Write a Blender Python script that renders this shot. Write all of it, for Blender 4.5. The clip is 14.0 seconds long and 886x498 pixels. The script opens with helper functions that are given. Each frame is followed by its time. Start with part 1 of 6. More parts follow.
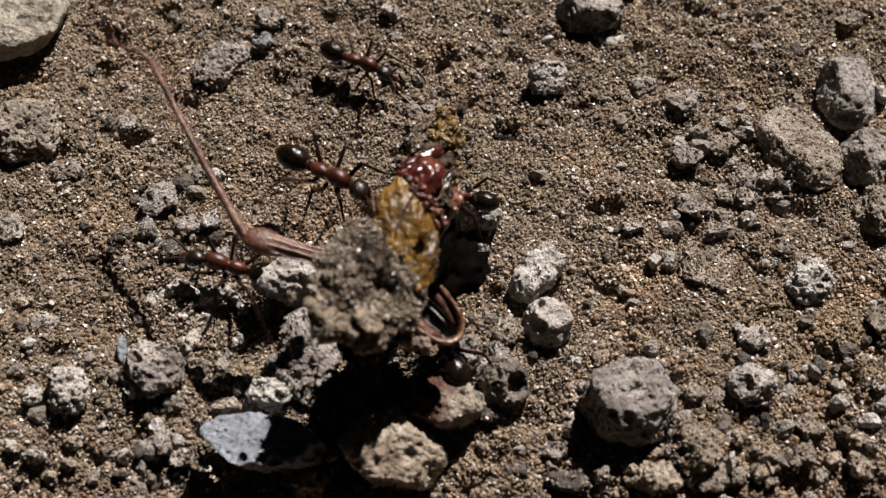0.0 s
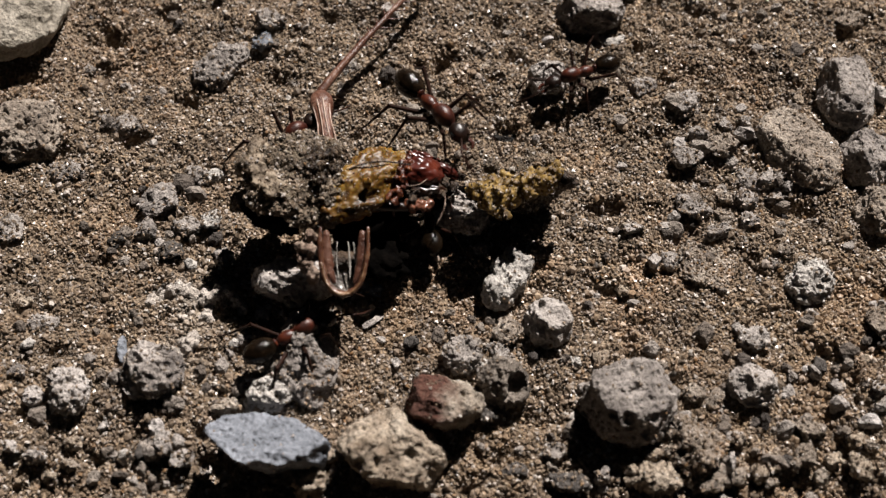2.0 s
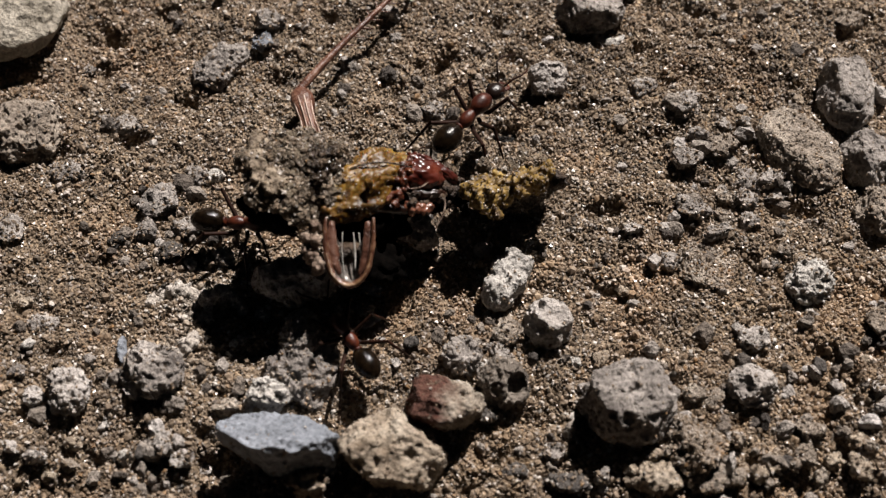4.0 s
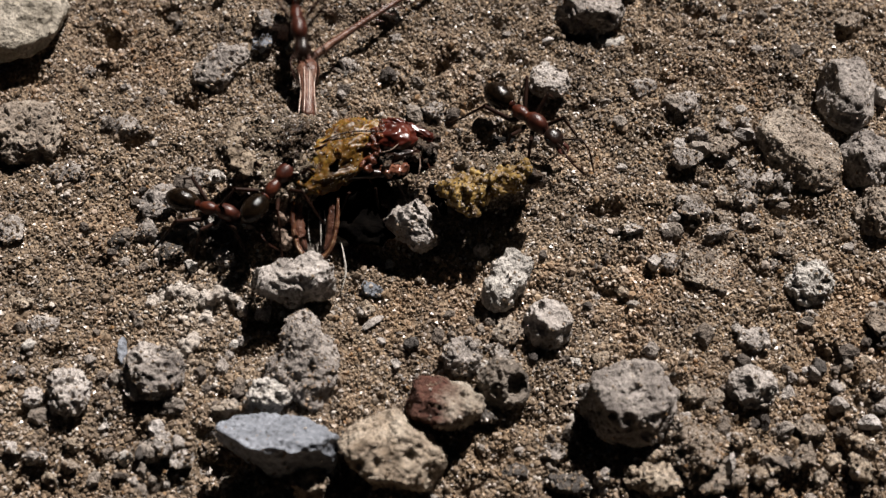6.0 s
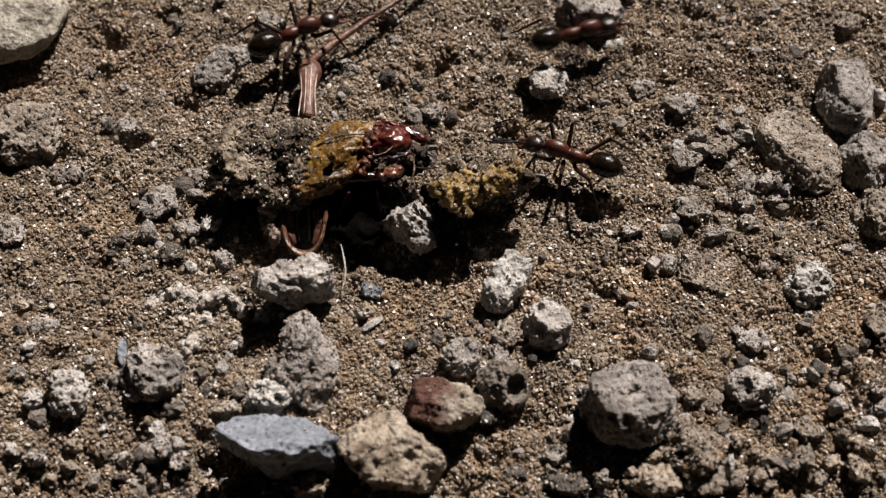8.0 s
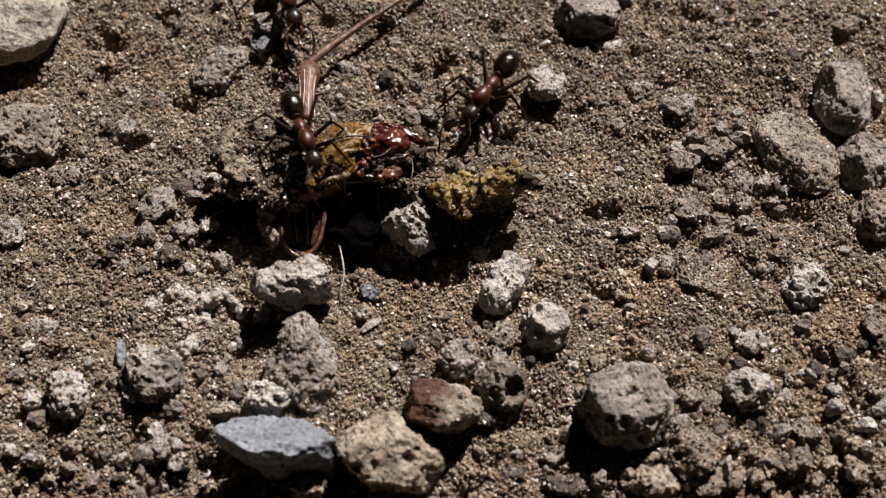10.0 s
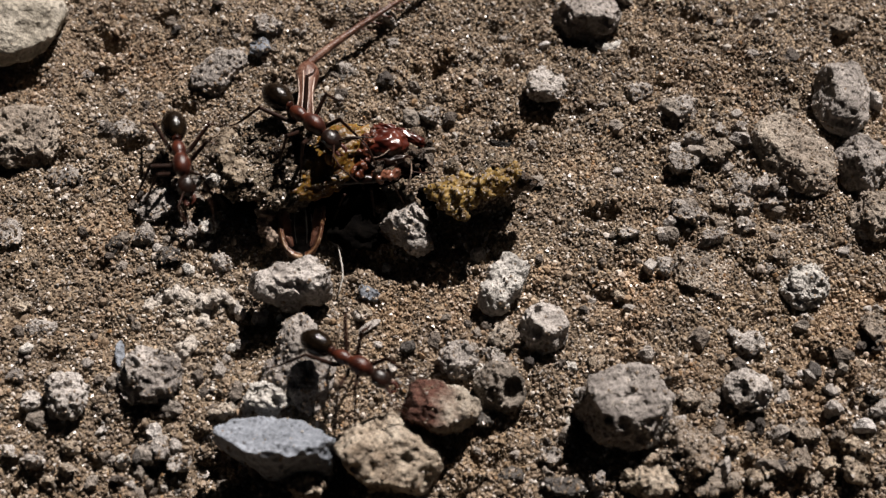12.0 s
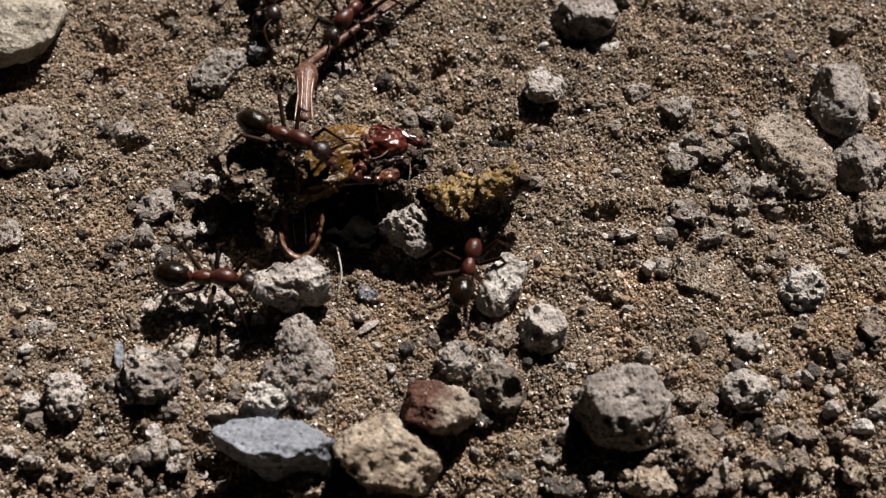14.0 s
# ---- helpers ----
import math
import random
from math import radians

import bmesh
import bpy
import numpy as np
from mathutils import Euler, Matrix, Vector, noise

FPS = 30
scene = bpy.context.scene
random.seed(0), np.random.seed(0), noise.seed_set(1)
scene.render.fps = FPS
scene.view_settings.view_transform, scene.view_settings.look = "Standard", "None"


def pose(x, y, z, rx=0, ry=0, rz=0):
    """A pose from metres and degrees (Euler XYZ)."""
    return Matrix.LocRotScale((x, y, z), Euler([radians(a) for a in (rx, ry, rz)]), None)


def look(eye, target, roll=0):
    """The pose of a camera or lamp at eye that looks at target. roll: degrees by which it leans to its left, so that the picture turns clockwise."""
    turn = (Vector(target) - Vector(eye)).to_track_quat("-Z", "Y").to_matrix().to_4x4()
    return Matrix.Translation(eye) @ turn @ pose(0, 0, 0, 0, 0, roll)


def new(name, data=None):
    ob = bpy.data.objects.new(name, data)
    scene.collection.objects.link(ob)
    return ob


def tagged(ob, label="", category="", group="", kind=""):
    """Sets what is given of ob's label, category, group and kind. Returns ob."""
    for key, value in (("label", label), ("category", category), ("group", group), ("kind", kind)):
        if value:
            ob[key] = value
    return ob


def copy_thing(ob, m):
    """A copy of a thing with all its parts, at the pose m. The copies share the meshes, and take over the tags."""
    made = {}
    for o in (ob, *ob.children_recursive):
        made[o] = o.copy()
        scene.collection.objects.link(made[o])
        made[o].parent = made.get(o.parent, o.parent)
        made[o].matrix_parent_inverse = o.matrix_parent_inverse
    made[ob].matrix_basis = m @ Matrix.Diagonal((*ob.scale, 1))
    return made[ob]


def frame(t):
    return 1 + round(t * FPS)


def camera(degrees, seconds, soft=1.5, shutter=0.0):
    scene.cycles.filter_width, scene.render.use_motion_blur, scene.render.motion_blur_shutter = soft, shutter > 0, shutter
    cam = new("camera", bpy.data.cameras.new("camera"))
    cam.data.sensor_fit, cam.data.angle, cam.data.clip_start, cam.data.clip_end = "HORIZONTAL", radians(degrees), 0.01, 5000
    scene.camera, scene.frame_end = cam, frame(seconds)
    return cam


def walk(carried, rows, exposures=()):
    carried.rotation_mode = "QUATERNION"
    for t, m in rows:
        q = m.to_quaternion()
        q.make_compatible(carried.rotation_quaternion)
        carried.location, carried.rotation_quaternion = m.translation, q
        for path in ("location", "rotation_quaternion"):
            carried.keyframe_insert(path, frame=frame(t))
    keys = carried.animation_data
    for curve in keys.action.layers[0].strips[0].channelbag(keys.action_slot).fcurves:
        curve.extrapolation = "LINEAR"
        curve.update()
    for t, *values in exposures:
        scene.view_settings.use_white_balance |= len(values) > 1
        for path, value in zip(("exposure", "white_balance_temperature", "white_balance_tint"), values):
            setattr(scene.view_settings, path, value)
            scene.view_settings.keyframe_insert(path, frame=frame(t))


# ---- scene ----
MM = 0.001
# ---- camera ----
FOV = 36.0
cam = camera(FOV, 14.0, soft=1.3, shutter=0.4)
# close-up lens: sharp on the upper middle of the slope, softer towards the corners
cam.data.dof.use_dof, cam.data.dof.focus_distance, cam.data.dof.aperture_fstop = True, 0.081, 50.0
TILT = 30.0
AWAY = 80.0


def eye_row(t, right, up, back):
    """The camera on its tripod, sagging by fractions of a millimetre."""
    d = AWAY * (1 + back)
    tilt = radians(TILT)
    aim = Vector((right, up, 0.0))
    eye = aim + Vector((0, -d * math.sin(tilt), d * math.cos(tilt)))
    return t, look(eye * MM, aim * MM)


walk(cam, [
    eye_row(0.0, 0.00, 0.00, 0.0),
    eye_row(2.5, 0.00, 0.045, 0.0003),
    eye_row(5.5, 0.00, 0.09, 0.0010),
    eye_row(6.5, 0.00, 0.15, 0.0018),
    eye_row(7.5, 0.01, 0.20, 0.0026),
    eye_row(8.2, 0.04, 0.22, 0.0034),
    eye_row(10.5, 0.15, 0.33, 0.0060),
    eye_row(11.5, 0.19, 0.37, 0.0064),
    eye_row(12.5, 0.21, 0.39, 0.0068),
    eye_row(14.0, 0.27, 0.43, 0.0076),
], exposures=[(0.0, 1.0), (14.0, 1.0)])

# ---- light ----
SUN_AZ, SUN_EL = (0.5, 1.0), radians(48)
world = bpy.data.worlds.new("world")
scene.world = world
world.use_nodes = True
sky = world.node_tree.nodes.new("ShaderNodeTexSky")
sky.sky_type, sky.sun_disc = "NISHITA", False
sky.sun_elevation, sky.sun_rotation = SUN_EL, math.atan2(SUN_AZ[0], SUN_AZ[1])
back = world.node_tree.nodes["Background"]
back.inputs["Strength"].default_value = 0.0006
world.node_tree.links.new(sky.outputs["Color"], back.inputs["Color"])
sun = new("sun", bpy.data.lights.new("sun", "SUN"))
sun.data.energy, sun.data.angle, sun.data.color = 5.0, radians(0.5), (1.0, 0.93, 0.875)
flat = math.hypot(*SUN_AZ)
sun.matrix_world = look((SUN_AZ[0] / flat * math.cos(SUN_EL), SUN_AZ[1] / flat * math.cos(SUN_EL), math.sin(SUN_EL)), (0, 0, 0))


# ---- materials ----
def ramp(tree, stops, source):
    node = tree.nodes.new("ShaderNodeValToRGB")
    while len(node.color_ramp.elements) < len(stops):
        node.color_ramp.elements.new(0.5)
    for e, (at, c) in zip(node.color_ramp.elements, stops):
        e.position, e.color = at, (*c, 1)
    tree.links.new(source, node.inputs["Fac"])
    return node.outputs["Color"]


def noise_node(tree, scale, detail=4.0, rough=0.6, at=None):
    node = tree.nodes.new("ShaderNodeTexNoise")
    node.inputs["Scale"].default_value, node.inputs["Detail"].default_value = scale, detail
    node.inputs["Roughness"].default_value = rough
    if at is not None:
        tree.links.new(at, node.inputs["Vector"])
    return node


def mix(tree, a, b, fac, kind="MIX"):
    node = tree.nodes.new("ShaderNodeMix")
    node.data_type, node.blend_type = "RGBA", kind
    for value, name in ((a, 6), (b, 7)):
        if isinstance(value, tuple):
            node.inputs[name].default_value = (*value, 1)
        else:
            tree.links.new(value, node.inputs[name])
    if isinstance(fac, (int, float)):
        node.inputs[0].default_value = fac
    else:
        tree.links.new(fac, node.inputs[0])
    return node.outputs[2]


def bump(tree, shader, layers):
    """Fine relief: layers of (height output, depth in millimetres)."""
    last = None
    for source, depth in layers:
        node = tree.nodes.new("ShaderNodeBump")
        node.inputs["Distance"].default_value = depth * MM
        tree.links.new(source, node.inputs["Height"])
        if last is not None:
            tree.links.new(last, node.inputs["Normal"])
        last = node.outputs["Normal"]
    tree.links.new(last, shader.inputs["Normal"])


def material(name, roughness=0.8, specular=0.3):
    m = bpy.data.materials.new(name)
    m.use_nodes = True
    tree = m.node_tree
    shader = tree.nodes["Principled BSDF"]
    shader.inputs["Roughness"].default_value = roughness
    shader.inputs["Specular IOR Level"].default_value = specular
    place = tree.nodes.new("ShaderNodeTexCoord").outputs["Object"]
    return m, tree, shader, place


def rock(name, low, mid, high, pits=0.4, grain=0.2, vein=None):
    """Weathered rock: mottled colour, fine grain, pits and dusty patches; a vein of another mineral takes one half."""
    m, tree, shader, place = material(name, 0.85, 0.25)
    info = tree.nodes.new("ShaderNodeObjectInfo")
    shift = tree.nodes.new("ShaderNodeVectorMath")
    shift.operation = "ADD"
    tree.links.new(place, shift.inputs[0])
    tree.links.new(info.outputs["Random"], shift.inputs[1])
    at = shift.outputs[0]
    coarse = noise_node(tree, 420, 6, 0.65, at)
    fine = noise_node(tree, 4200, 4, 0.7, at)
    base = ramp(tree, [(0.3, low), (0.5, mid), (0.72, high)], coarse.outputs["Fac"])
    if vein:
        split = tree.nodes.new("ShaderNodeSeparateXYZ")
        tree.links.new(place, split.inputs[0])
        ragged = tree.nodes.new("ShaderNodeMath")
        ragged.operation = "MULTIPLY_ADD"
        tree.links.new(split.outputs["X"], ragged.inputs[0])
        ragged.inputs[1].default_value = 0.2 / MM
        tree.links.new(coarse.outputs["Fac"], ragged.inputs[2])
        half = ramp(tree, [(0.4, (1, 1, 1)), (0.66, (0, 0, 0))], ragged.outputs[0])
        base = mix(tree, base, vein, half)
    speck = ramp(tree, [(0.32, (0.42, 0.4, 0.37)), (0.5, (1, 1, 1)), (0.68, (1.4, 1.38, 1.33))], fine.outputs["Fac"])
    colour = mix(tree, base, speck, 0.85, "MULTIPLY")
    tree.links.new(colour, shader.inputs["Base Color"])
    holes = tree.nodes.new("ShaderNodeTexVoronoi")
    holes.inputs["Scale"].default_value = 1500
    tree.links.new(at, holes.inputs["Vector"])
    dents = ramp(tree, [(0.0, (0, 0, 0)), (0.28, (1, 1, 1))], holes.outputs["Distance"])
    bump(tree, shader, [(coarse.outputs["Fac"], 0.8), (dents, pits), (fine.outputs["Fac"], grain)])
    return m


ROCKS = {
    "grey": rock("grey_stone", (0.113, 0.099, 0.092), (0.226, 0.203, 0.187), (0.346, 0.316, 0.297)),
    "pale": rock("pale_stone", (0.172, 0.153, 0.141), (0.306, 0.279, 0.260), (0.439, 0.409, 0.392)),
    "white": rock("chalk_stone", (0.219, 0.205, 0.189), (0.376, 0.355, 0.333), (0.479, 0.458, 0.435)),
    "tan": rock("tan_stone", (0.13, 0.095, 0.066), (0.285, 0.235, 0.183), (0.45, 0.4, 0.335)),
    "sandy": rock("caked_sand", (0.125, 0.1, 0.08), (0.235, 0.197, 0.163), (0.36, 0.315, 0.265), 0.4, 0.25),
    "crust": rock("sand_crust", (0.25, 0.22, 0.19), (0.4, 0.36, 0.325), (0.55, 0.51, 0.475), 0.3, 0.2),
    "dark": rock("dark_stone", (0.031, 0.0279, 0.0263), (0.0682, 0.0608, 0.0559), (0.124, 0.112, 0.102), 0.4),
    "hollow": rock("pitted_stone", (0.0372, 0.031, 0.0263), (0.124, 0.105, 0.0887), (0.223, 0.192, 0.164), 0.7),
    "beige": rock("beige_stone", (0.17, 0.15, 0.12), (0.26, 0.235, 0.195), (0.34, 0.31, 0.265), 0.06, 0.03),
    "blue": rock("blue_grey_stone", (0.08, 0.088, 0.103), (0.142, 0.154, 0.178), (0.21, 0.226, 0.26), 0.1, 0.05),
    # near black: the shade of a pit, given as a colour
    "pit_shade": rock("pit_shade_rock", (0.003, 0.0026, 0.0024), (0.008, 0.007, 0.006), (0.022, 0.018, 0.015), 0.5),
    "rust": rock("rust_stone", (0.13, 0.1, 0.075), (0.25, 0.215, 0.175), (0.38, 0.34, 0.29), vein=(0.07, 0.03, 0.021)),
}


SALT, RUST = (0.36, 0.335, 0.3), (0.19, 0.125, 0.07)
STAINS = [(-14.2, -3.6, 2.6, SALT), (-15.2, -7.0, 2.2, SALT), (-12.2, -3.4, 1.6, SALT),
          (20.5, -5.5, 7.0, RUST), (17.0, -13.0, 7.0, RUST), (3.0, -12.5, 5.0, RUST), (-3.0, -4.5, 4.0, RUST)]


def salted(tree, place, colour):
    """Pale salt and rusty ochre dried into the sand in ragged patches."""
    ragged = noise_node(tree, 900, 4, 0.65, place)
    for x, y, wide, tone in STAINS:
        gap = tree.nodes.new("ShaderNodeVectorMath")
        gap.operation = "DISTANCE"
        tree.links.new(place, gap.inputs[0])
        gap.inputs[1].default_value = (x * MM, y * MM, 0)
        near = tree.nodes.new("ShaderNodeMapRange")
        near.inputs["From Min"].default_value, near.inputs["From Max"].default_value = wide * MM, wide * 0.3 * MM
        tree.links.new(gap.outputs["Value"], near.inputs["Value"])
        amount = tree.nodes.new("ShaderNodeMath")
        amount.operation = "MULTIPLY"
        tree.links.new(near.outputs["Result"], amount.inputs[0])
        tree.links.new(ramp(tree, [(0.42, (0, 0, 0)), (0.64, (0.5, 0.5, 0.5))], ragged.outputs["Fac"]), amount.inputs[1])
        colour = mix(tree, colour, tone, amount.outputs["Value"])
    return colour


def sand_material():
    m, tree, shader, place = material("sand", 0.85, 0.3)
    coarse = noise_node(tree, 300, 5, 0.6, place)
    cells = tree.nodes.new("ShaderNodeTexVoronoi")
    cells.inputs["Scale"].default_value = 5200
    tree.links.new(place, cells.inputs["Vector"])
    shade = ramp(tree, [(0.3, (0.103, 0.076, 0.054)), (0.55, (0.162, 0.122, 0.085)), (0.75, (0.213, 0.164, 0.119))], coarse.outputs["Fac"])
    split = tree.nodes.new("ShaderNodeSeparateColor")
    tree.links.new(cells.outputs["Color"], split.inputs["Color"])
    speck = ramp(tree, [(0.0, (0.45, 0.42, 0.38)), (0.5, (0.95, 0.95, 0.95)), (1.0, (1.7, 1.65, 1.55))], split.outputs["Red"])
    tree.links.new(salted(tree, place, mix(tree, shade, speck, 1.0, "MULTIPLY")), shader.inputs["Base Color"])
    bump(tree, shader, [(cells.outputs["Distance"], 0.15)])
    return m


def grain_material():
    """Mixed mineral grains: each one its own colour and polish."""
    m, tree, shader, place = material("sand_grain", 0.45, 0.35)
    geo = tree.nodes.new("ShaderNodeNewGeometry")
    pick = geo.outputs["Random Per Island"]
    tone = ramp(tree, [
        (0.0, (0.022, 0.019, 0.016)), (0.06, (0.096, 0.075, 0.056)), (0.25, (0.138, 0.107, 0.081)), (0.5, (0.180, 0.140, 0.105)),
        (0.76, (0.232, 0.183, 0.142)), (0.79, (0.178, 0.108, 0.056)), (0.82, (0.242, 0.194, 0.144)), (0.92, (0.349, 0.314, 0.294)), (1.0, (0.439, 0.424, 0.415)),
    ], pick)
    fine = noise_node(tree, 9000, 2, 0.6, place)
    colour = mix(tree, tone, ramp(tree, [(0.3, (0.7, 0.7, 0.7)), (0.7, (1.2, 1.2, 1.2))], fine.outputs["Fac"]), 0.8, "MULTIPLY")
    patch = noise_node(tree, 260, 4, 0.6, place)
    colour = mix(tree, colour, ramp(tree, [(0.34, (0.72, 0.7, 0.68)), (0.66, (1.22, 1.18, 1.1))], patch.outputs["Fac"]), 1.0, "MULTIPLY")
    ochre = ramp(tree, [(0.5, (0, 0, 0)), (0.72, (0.6, 0.6, 0.6))], noise_node(tree, 120, 5, 0.65, place).outputs["Fac"])
    colour = mix(tree, colour, mix(tree, colour, (1.2, 0.92, 0.66), 1.0, "MULTIPLY"), ochre)
    tree.links.new(salted(tree, place, colour), shader.inputs["Base Color"])
    tree.links.new(ramp(tree, [(0.0, (0.6, 0.6, 0.6)), (0.45, (0.44, 0.44, 0.44)), (0.75, (0.36, 0.36, 0.36)), (1.0, (0.27, 0.27, 0.27))], pick), shader.inputs["Roughness"])
    return m


SAND, GRAIN = sand_material(), grain_material()


def skin(name, low, mid, high, roughness, scale, relief, specks=None, coat=0.0, inner=0.0, gloss=0.4):
    """Insect matter: mottled colour, fine relief, damp or horny gloss."""
    m, tree, shader, place = material(name, roughness, 0.5)
    coarse = noise_node(tree, scale, 5, 0.6, place)
    colour = ramp(tree, [(0.32, low), (0.5, mid), (0.7, high)], coarse.outputs["Fac"])
    fine = noise_node(tree, scale * 6, 3, 0.6, place)
    if specks:
        dots = ramp(tree, [(0.59, (0, 0, 0)), (0.68, (1, 1, 1))], noise_node(tree, scale * 2.6, 3, 0.55, place).outputs["Fac"])
        colour = mix(tree, colour, specks, dots)
    tree.links.new(colour, shader.inputs["Base Color"])
    shader.inputs["Coat Weight"].default_value = coat
    shader.inputs["Coat Roughness"].default_value = 0.18
    shader.inputs["Specular IOR Level"].default_value = gloss
    shader.inputs["Subsurface Weight"].default_value = inner
    shader.inputs["Subsurface Radius"].default_value = (1.0, 0.5, 0.2)
    shader.inputs["Subsurface Scale"].default_value = 0.3 * MM
    bump(tree, shader, [(coarse.outputs["Fac"], relief), (fine.outputs["Fac"], relief * 0.5)])
    return m


ANT_RED = skin("ant_red", (0.009, 0.0024, 0.0013), (0.034, 0.007, 0.0034), (0.09, 0.02, 0.007), 0.4, 1500, 0.04, None, 0.0, 0.0, 0.35)
ANT_BLACK = skin("ant_black", (0.002, 0.0013, 0.0008), (0.006, 0.0036, 0.002), (0.014, 0.0085, 0.0045), 0.2, 2200, 0.03, None, 0.0, 0.0, 0.2)
ANT_HEAD = skin("ant_head", (0.004, 0.0022, 0.0016), (0.009, 0.004, 0.0026), (0.03, 0.009, 0.005), 0.34, 900, 0.05, None, 0.0, 0.0, 0.3)
ANT_LEG = skin("ant_leg", (0.006, 0.003, 0.002), (0.012, 0.005, 0.003), (0.028, 0.01, 0.006), 0.5, 900, 0.03, None, 0.0, 0.0, 0.12)
EYE = skin("ant_eye", (0.00408, 0.00408, 0.00408), (0.0068, 0.0068, 0.0068), (0.0109, 0.0109, 0.0109), 0.15, 4000, 0.02)
FLESH = skin("amber_flesh", (0.03, 0.012, 0.002), (0.125, 0.063, 0.008), (0.26, 0.165, 0.036), 0.42, 420, 0.035, (0.04, 0.017, 0.005), 0.0, 0.5, 0.25)
DEBRIS = skin("yellow_debris", (0.045, 0.026, 0.009), (0.15, 0.093, 0.024), (0.32, 0.225, 0.085), 0.45, 1000, 0.08, (0.03, 0.016, 0.008), 0.0, 0.0, 0.22)
CUTICLE = skin("red_cuticle", (0.022, 0.0036, 0.0022), (0.05, 0.008, 0.0042), (0.1, 0.019, 0.008), 0.3, 500, 0.02, None, 0.25)
GORE = skin("orange_red_tissue", (0.02, 0.004, 0.002), (0.06, 0.013, 0.004), (0.14, 0.045, 0.012), 0.35, 900, 0.15, (0.012, 0.004, 0.002), 0.0, 0.2)
BROWN = skin("brown_cuticle", (0.05, 0.016, 0.009), (0.12, 0.045, 0.026), (0.22, 0.105, 0.065), 0.3, 700, 0.04, None, 0.2)
# near-black colour that paints in the shade under the carcass and the debris
SHADE_BLACK = skin("shade_black", (0.0008, 0.0006, 0.0006), (0.0015, 0.0012, 0.001), (0.004, 0.003, 0.0025), 0.9, 1200, 0.1, None, 0.0, 0.0, 0.02)
DARK_CUTICLE = skin("dark_cuticle", (0.003, 0.0015, 0.001), (0.009, 0.0035, 0.002), (0.024, 0.008, 0.004), 0.28, 900, 0.05, None, 0.2, 0.0, 0.4)
TORN = skin("torn_brown_cuticle", (0.0136, 0.00816, 0.00544), (0.0408, 0.0238, 0.0136), (0.0952, 0.0612, 0.034), 0.6, 1100, 0.6)
CRUST = skin("sand_caked_shell", (0.028, 0.02, 0.012), (0.09, 0.067, 0.043), (0.18, 0.145, 0.1), 0.75, 1000, 0.5, (0.02, 0.015, 0.01))
FLAKE = skin("dried_skin", (0.07, 0.052, 0.036), (0.16, 0.125, 0.09), (0.27, 0.22, 0.165), 0.6, 700, 0.25, (0.04, 0.026, 0.016), 0.0, 0.0, 0.2)
WET = skin("wet_sand", (0.012, 0.008, 0.005), (0.04, 0.028, 0.018), (0.11, 0.085, 0.06), 0.22, 2600, 0.05, None, 0.2, 0.0, 0.5)
LEG_SKIN = skin("leg_shell", (0.028, 0.01, 0.006), (0.082, 0.034, 0.021), (0.16, 0.085, 0.058), 0.38, 1100, 0.12, None, 0.0, 0.0, 0.35)
RIDGE = skin("pale_ridge", (0.16, 0.1, 0.075), (0.28, 0.2, 0.16), (0.42, 0.33, 0.28), 0.35, 1500, 0.1, None, 0.2)
HUSK = skin("husk_rim", (0.025, 0.008, 0.005), (0.065, 0.025, 0.013), (0.17, 0.095, 0.055), 0.3, 1200, 0.1, None, 0.2, 0.1, 0.4)
RIM = skin("pale_rim", (0.04, 0.017, 0.008), (0.12, 0.064, 0.032), (0.32, 0.22, 0.14), 0.3, 1200, 0.08, None, 0.2, 0.0, 0.4)
TISSUE = skin("crumbly_tissue", (0.07, 0.045, 0.032), (0.17, 0.12, 0.092), (0.32, 0.25, 0.2), 0.6, 1400, 0.3, (0.04, 0.025, 0.018), 0.0, 0.0, 0.2)
LINING = skin("husk_lining", (0.025, 0.02, 0.017), (0.08, 0.068, 0.06), (0.2, 0.175, 0.155), 0.25, 1500, 0.3, None, 0.4)
FIBRE = skin("pale_fibre", (0.204, 0.184, 0.163), (0.306, 0.286, 0.258), (0.408, 0.388, 0.36), 0.4, 2500, 0.1)


def crumb_material():
    """Small crumbs of rock and caked sand, each with its own tone."""
    m, tree, shader, place = material("rock_crumb", 0.85, 0.25)
    pick = tree.nodes.new("ShaderNodeNewGeometry").outputs["Random Per Island"]
    tone = ramp(tree, [(0.0, (0.0434, 0.0372, 0.0342)), (0.3, (0.124, 0.102, 0.0854)), (0.6, (0.198, 0.171, 0.148)), (0.85, (0.279, 0.254, 0.237)), (1.0, (0.384, 0.36, 0.348))], pick)
    fine = noise_node(tree, 3800, 4, 0.7, place)
    speck = ramp(tree, [(0.34, (0.4, 0.38, 0.35)), (0.5, (1, 1, 1)), (0.68, (1.3, 1.28, 1.24))], fine.outputs["Fac"])
    tree.links.new(mix(tree, tone, speck, 0.9, "MULTIPLY"), shader.inputs["Base Color"])
    bump(tree, shader, [(noise_node(tree, 1500, 4, 0.65, place).outputs["Fac"], 0.6), (fine.outputs["Fac"], 0.15)])
    return m


CRUMB = crumb_material()


